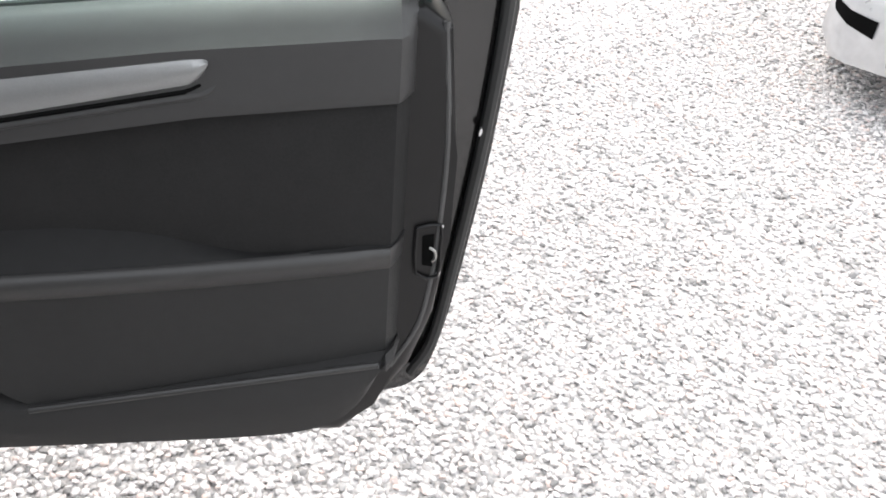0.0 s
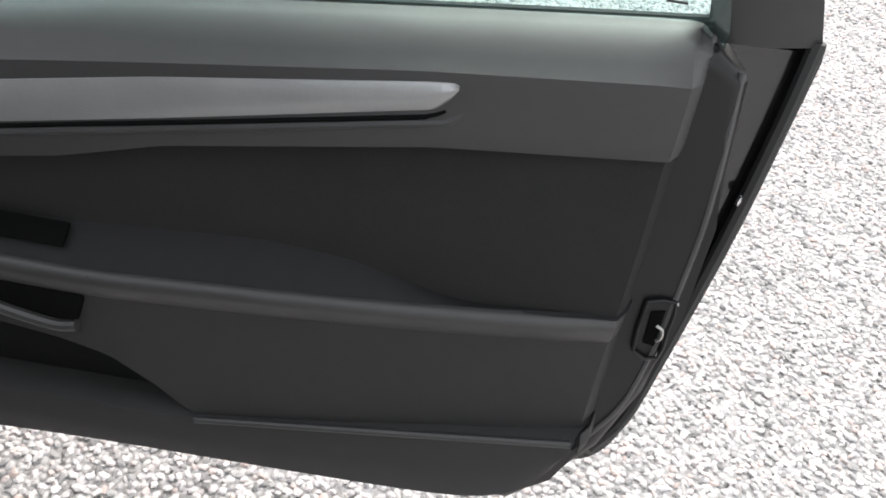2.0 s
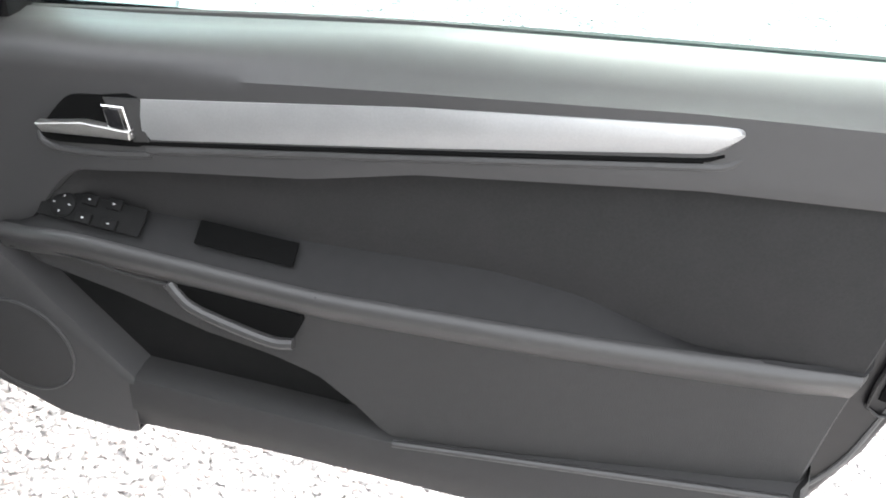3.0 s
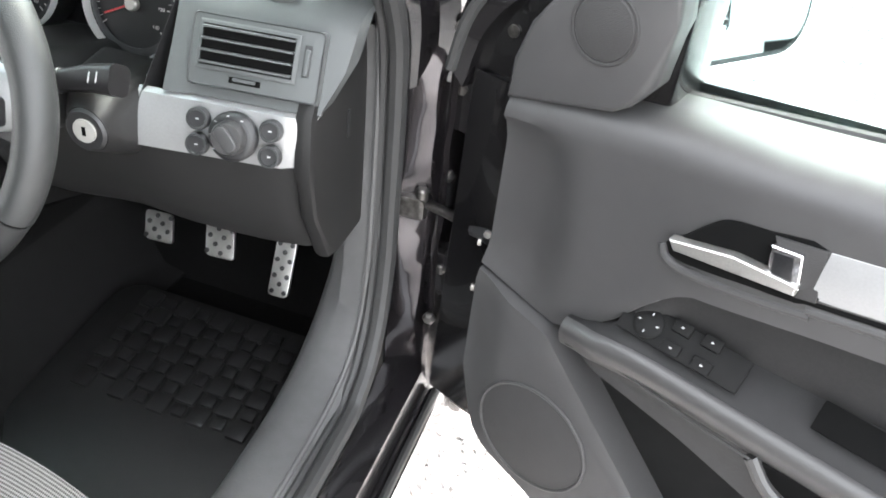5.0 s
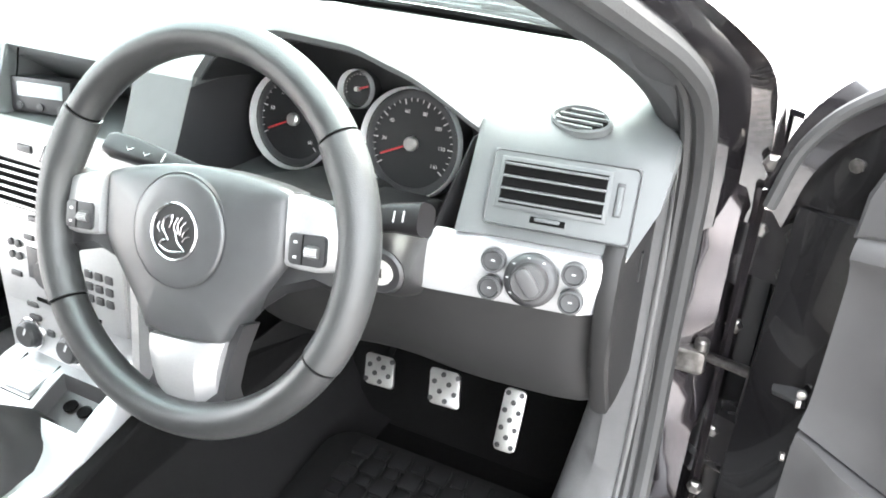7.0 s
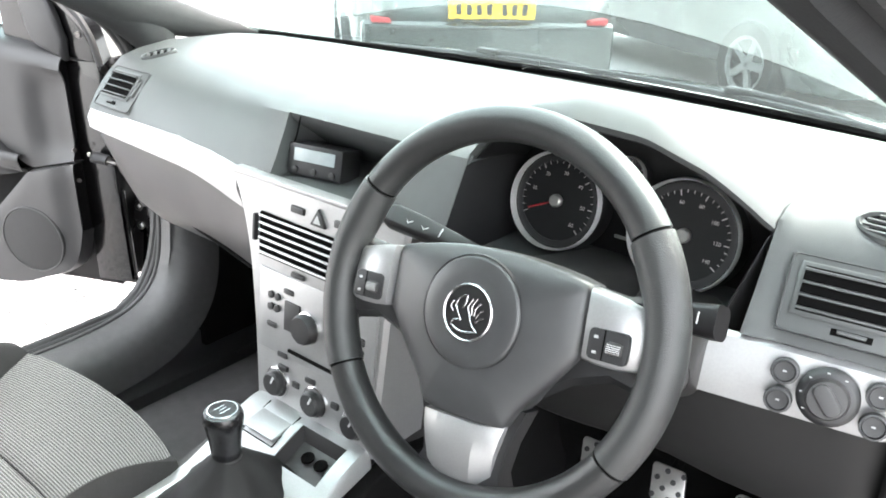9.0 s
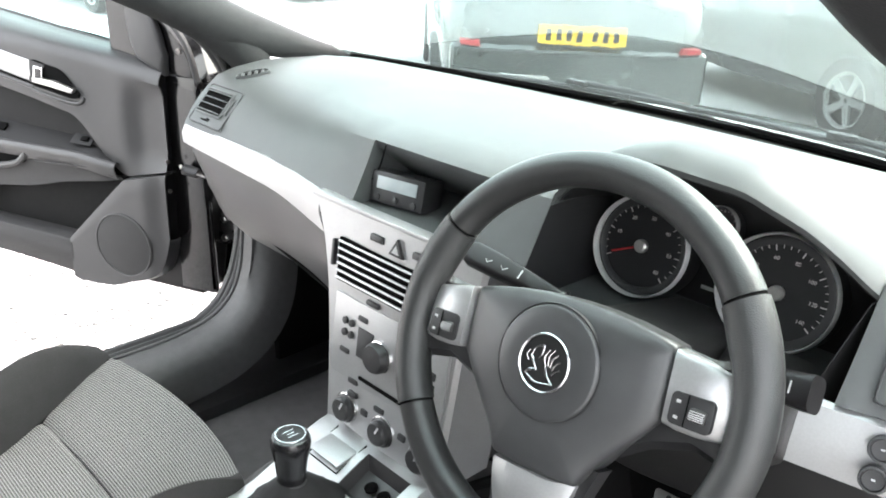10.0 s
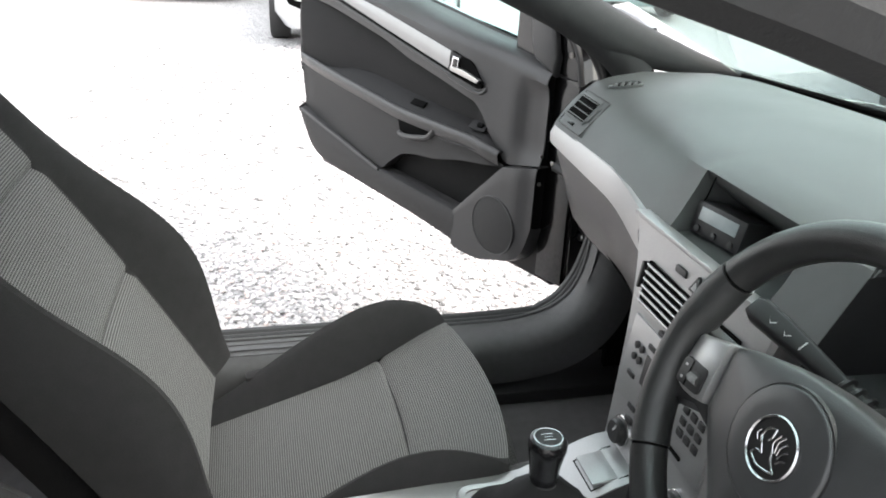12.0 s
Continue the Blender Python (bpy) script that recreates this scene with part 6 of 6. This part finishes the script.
def stone_material():
    m = material("gravel_stone", (0.5, 0.48, 0.47), 0.85, scale=150, bump=0.4, bump_scale=300)
    n, l = m.node_tree.nodes, m.node_tree.links
    b = n["Principled BSDF"]
    g = n.new("ShaderNodeNewGeometry")
    r = n.new("ShaderNodeValToRGB")
    r.color_ramp.interpolation = "LINEAR"
    els = r.color_ramp.elements
    els[0].color = (0.20, 0.195, 0.19, 1)
    els[1].color = (0.78, 0.765, 0.755, 1)
    for p, c in ((.10, (0.35, 0.345, 0.34)), (.28, (0.53, 0.505, 0.50)), (.42, (0.67, 0.63, 0.62)), (.55, (0.57, 0.55, 0.545)), (.70, (0.75, 0.72, 0.71)), (.86, (0.67, 0.60, 0.58)), (.975, (0.60, 0.49, 0.45))):
        e = els.new(p)
        e.color = (*c, 1)
    l.new(g.outputs["Random Per Island"], r.inputs[0])
    l.new(r.outputs[0], b.inputs["Base Color"])
    return m


def ground():
    bm = bmesh.new()
    bmesh.ops.create_grid(bm, x_segments=2, y_segments=2, size=400)
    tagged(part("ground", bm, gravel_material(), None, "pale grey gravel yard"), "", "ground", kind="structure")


ground()


def pebbles(areas, seed):
    """Loose rounded stones, as one joined mesh."""
    rng = np.random.default_rng(seed)
    t = (1 + 5 ** .5) / 2
    iv = np.array([(-1, t, 0), (1, t, 0), (-1, -t, 0), (1, -t, 0), (0, -1, t), (0, 1, t), (0, -1, -t), (0, 1, -t), (t, 0, -1), (t, 0, 1), (-t, 0, -1), (-t, 0, 1)]) / math.sqrt(1 + t * t)
    fi = np.array([(0, 11, 5), (0, 5, 1), (0, 1, 7), (0, 7, 10), (0, 10, 11), (1, 5, 9), (5, 11, 4), (11, 10, 2), (10, 7, 6), (7, 1, 8),
                   (3, 9, 4), (3, 4, 2), (3, 2, 6), (3, 6, 8), (3, 8, 9), (4, 9, 5), (2, 4, 11), (6, 2, 10), (8, 6, 7), (9, 8, 1)])
    P = []
    for x0, x1, y0, y1, step in areas:
        gx, gy = np.meshgrid(np.arange(x0, x1, step), np.arange(y0, y1, step))
        p = np.stack([gx.ravel(), gy.ravel()], 1) + rng.uniform(-.5, .5, (gx.size, 2)) * step
        P.append(np.hstack([p, np.full((len(p), 1), step)]))
    P = np.vstack(P)
    # thinned out towards the rim of the loose layer
    right = np.minimum.reduce([7.0 - P[:, 0], P[:, 1] + 1.15, 4.2 - P[:, 1]])
    left = np.minimum.reduce([P[:, 0] + 6.6, P[:, 1] + 2.05, 1.25 - P[:, 1]])
    rim = np.where(P[:, 0] > 0, right, left)
    P = P[rng.uniform(0, 1, len(P)) < np.clip(rim / .5 + .1, 0, 1)]
    n = len(P)
    size = P[:, 2:3] * rng.uniform(.38, .68, (n, 1))
    sc = np.hstack([size * rng.uniform(.85, 1.35, (n, 1)), size * rng.uniform(.65, 1.0, (n, 1)), size * rng.uniform(.36, .58, (n, 1))])
    a, b = rng.uniform(0, 2 * np.pi, n), rng.normal(0, .35, n)
    v = iv[None] * (1 + rng.normal(0, .15, (n, 12, 1))) * sc[:, None]
    vz, vx = v[..., 2] * np.cos(b)[:, None] + v[..., 0] * np.sin(b)[:, None], v[..., 0] * np.cos(b)[:, None] - v[..., 2] * np.sin(b)[:, None]
    x = vx * np.cos(a)[:, None] - v[..., 1] * np.sin(a)[:, None] + P[:, :1]
    y = vx * np.sin(a)[:, None] + v[..., 1] * np.cos(a)[:, None] + P[:, 1:2]
    z = vz + rng.uniform(-.001, .006, (n, 1))
    verts = np.stack([x, y, z], -1).reshape(-1, 3)
    faces = (fi[None] + (np.arange(n) * 12)[:, None, None]).reshape(-1, 3)
    me = bpy.data.meshes.new("gravel")
    me.from_pydata(verts.tolist(), [], faces.tolist())
    me.materials.append(stone_material())
    tagged(new("gravel", me), "loose pale grey and beige gravel stones", "gravel", kind="stuff")


pebbles([(.80, 3.4, -1.1, 1.7, .0170), (3.4, 5.2, -1.1, 3.2, .0215), (5.2, 7.0, -1.1, 4.2, .030), (.80, 5.2, 1.7, 4.2, .027), (-2.6, -.80, -1.6, 1.0, .0205), (-6.6, -2.6, -2.0, 1.2, .032)], 5)

# ---------------------------------------------------------------- parked cars
def parked_car(m, paint, label, front=True):
    """A small hatchback: x to its right, y ahead, origin on the ground under its middle."""
    car = empty("parked_car", m, label, "car", "parked cars")
    ys = [-2.05, -1.98, -1.85, -1.5, -1.0, -.3, .3, .9, 1.3, 1.7, 1.92, 2.02]
    half = [.62, .74, .80, .84, .86, .87, .87, .865, .85, .82, .74, .60]
    low = [.34, .28, .25, .25, .25, .25, .25, .25, .20, .18, .18, .20]
    high = [.80, .92, .97, .98, .97, .96, .95, .93, .86, .77, .70, .60]
    rows = []
    for y, h, a, b in zip(ys, half, low, high):
        rows.append([(-h * .90, y, a), (-h, y, a + .12), (-h, y, (a + b) / 2), (-h * .985, y, b - .08), (-h * .90, y, b), (-h * .5, y, b + .03), (0, y, b + .04),
                     (h * .5, y, b + .03), (h * .90, y, b), (h * .985, y, b - .08), (h, y, (a + b) / 2), (h, y, a + .12), (h * .90, y, a)])
    bm = sheet(rows, closed=True)
    bmesh.ops.holes_fill(bm, edges=bm.edges)
    part("body", bm, paint, car, sharp=50)
    cab = []
    for y, h, z in ((-1.92, .70, .96), (-1.55, .62, 1.30), (-1.2, .60, 1.40), (-.3, .60, 1.43), (.15, .60, 1.38), (.95, .70, .95)):
        cab.append([(-h - .06 * (z > 1), y, .94), (-h, y, z - .06), (-h * .85, y, z), (0, y, z + .02), (h * .85, y, z), (h, y, z - .06), (h + .06 * (z > 1), y, .94)])
    part("cabin", thick(sheet(cab), -.02), paint, car, sharp=50)
    for sx in (1, -1):
        part("side_window", prism([(-1.35, .98), (-1.15, 1.32), (-.3, 1.36), (.10, 1.32), (.62, .98)], sx * .625, sx * .672, .006, axes="yz"), DIAL, car, "dark side glass")
        for y in (-1.28, 1.25):
            wm = Matrix.Translation((sx * .79, y, .30)) @ pose(0, 0, 0, 0, 90 * sx, 0)
            w = part("wheel", lathe([(.19, -.09), (.29, -.09), (.305, -.06), (.305, .06), (.29, .09), (.20, .085)], 40, m=wm, cap=False), RUBBER, car, "black tyre")
            part("rim", lathe([(.20, .085), (.195, .07), (.18, .03), (.0001, .02)], 40, m=wm, cap=False), DARK, w)
            for k in range(5):
                part("spoke", box((.17, .055, .03), bevel=.010, turn=wm @ pose(0, 0, .06, 0, 0, 72 * k + 15) @ Matrix.Translation((.10, 0, 0))), SILVER, w, "silver alloy spoke")
            part("rim_edge", lathe([(.195, .075), (.20, .092), (.185, .088), (.18, .06)], 40, m=wm, cap=False), SILVER, w)
        part("headlight", prism([(.36, .60), (.70, .64), (.72, .72), (.60, .76), (.40, .70)] if sx > 0 else [(-.36, .60), (-.70, .64), (-.72, .72), (-.60, .76), (-.40, .70)], 1.86, 1.955, .02), LCD, car, "clear headlamp")
        # Red reflectors in the rear bumper, not lamps.
        part("rear_reflector", prism([(sx * .60, .630), (sx * .72, .632), (sx * .72, .662), (sx * .61, .660)], -2.10, -1.95, .006), RED, car, "red bumper reflector")
        part("mirror", box((.16, .09, .11), (sx * .93, .62, 1.0), .03, 3), paint, car)
    part("grille", prism(rounded(.56, .20, .04, 4, 0, .56), 1.96, 2.035, .01), CAVITY, car, "black front grille")
    for k in range(4):
        part("grille_bar", box((.54, .02, .012), (0, 2.035, .49 + .045 * k), .004), CHROME, car)
    for k in range(4):
        part("grille_ring", lathe([(.036, -.004), (.036, .004), (.030, .004), (.030, -.004), (.036, -.004)], 24, m=Matrix.Translation((-.084 + .056 * k, 2.046, .585)) @ pose(0, 0, 0, 90), cap=False), CHROME, car)
    part("lower_intake", prism(rounded(1.10, .10, .03, 4, 0, .33), 1.93, 2.012, .008), CAVITY, car)
    for sx in (1, -1):
        slot = [[(sx * x, 2.026 - .70 * max(0, x - .595), z0 + (z1 - z0) * q) for q in (0, .5, 1)] for x, z0, z1 in ((.47, .335, .408), (.53, .349, .416), (.595, .366, .426), (.65, .381, .436), (.69, .396, .444), (.705, .420, .446))]
        part("fog_recess", thick(sheet(slot), -.03), CAVITY, car, "black fog lamp recess")
    part("rear_window", box((1.10, .02, .34), (0, -1.78, 1.13), .02, turn=None), DIAL, car)
    part("rear_bumper", box((1.56, .14, .34), (0, -2.02, .47), .05, 3), paint, car)
    part("bumper_step", box((1.30, .03, .012), (0, -2.085, .60), .004), DARK, car)
    part("rear_plate", prism(rounded(.52, .111, .008, 3, 0, .715), -2.105, -2.06, .002), material("yellow_plate", (0.80, 0.50, 0.03), 0.4), car, "yellow rear plate")
    for k in range(7):
        part("plate_bar", box((.030, .004, .065), (-.205 + .062 * k + (.03 if k > 3 else 0), -2.107, .715)), DARK, car)
    part("front_plate", prism(rounded(.52, .111, .008, 3, 0, .44), 2.03, 2.05, .002), PLATE, car, "white front plate")
    for k in range(7):
        part("plate_bar", box((.045, .004, .07), (-.21 + .07 * k, 2.052, .44)), DARK, car)
    return car


SILVERCAR = material("silver_car_paint", (0.55, 0.56, 0.57), 0.28, 0.5, coat=1.0, scale=20)
GREYCAR = material("dark_grey_car_paint", (0.055, 0.066, 0.064), 0.25, 0.4, coat=1.0, scale=20)
TEALCAR = material("pale_green_car_paint", (0.20, 0.30, 0.29), 0.3, 0.2, coat=1.0, scale=20)
parked_car(pose(6.95, .74, 0, 0, 0, 104), SILVERCAR, "silver parked car with black grille")
parked_car(pose(-3.60, 4.45, 0, 0, 0, 47), GREYCAR, "dark grey parked hatchback with yellow plate")
parked_car(pose(-1.7165, 6.2105, 0, 0, 0, -122), GREYCAR, "dark parked car with silver alloy wheels")
parked_car(pose(-8.25, .38, 0, 0, 0, -95), SILVERCAR, "silver parked car beyond the open door")
parked_car(pose(-11.4, -1.6, 0, 0, 0, -92), GREYCAR, "dark parked car at the back of the yard")
parked_car(pose(-10.9, 4.1, 0, 0, 0, -90), TEALCAR, "pale green parked car")
parked_car(pose(-12.4, 8.0, 0, 0, 0, -100), GREYCAR, "dark parked car far across the yard")
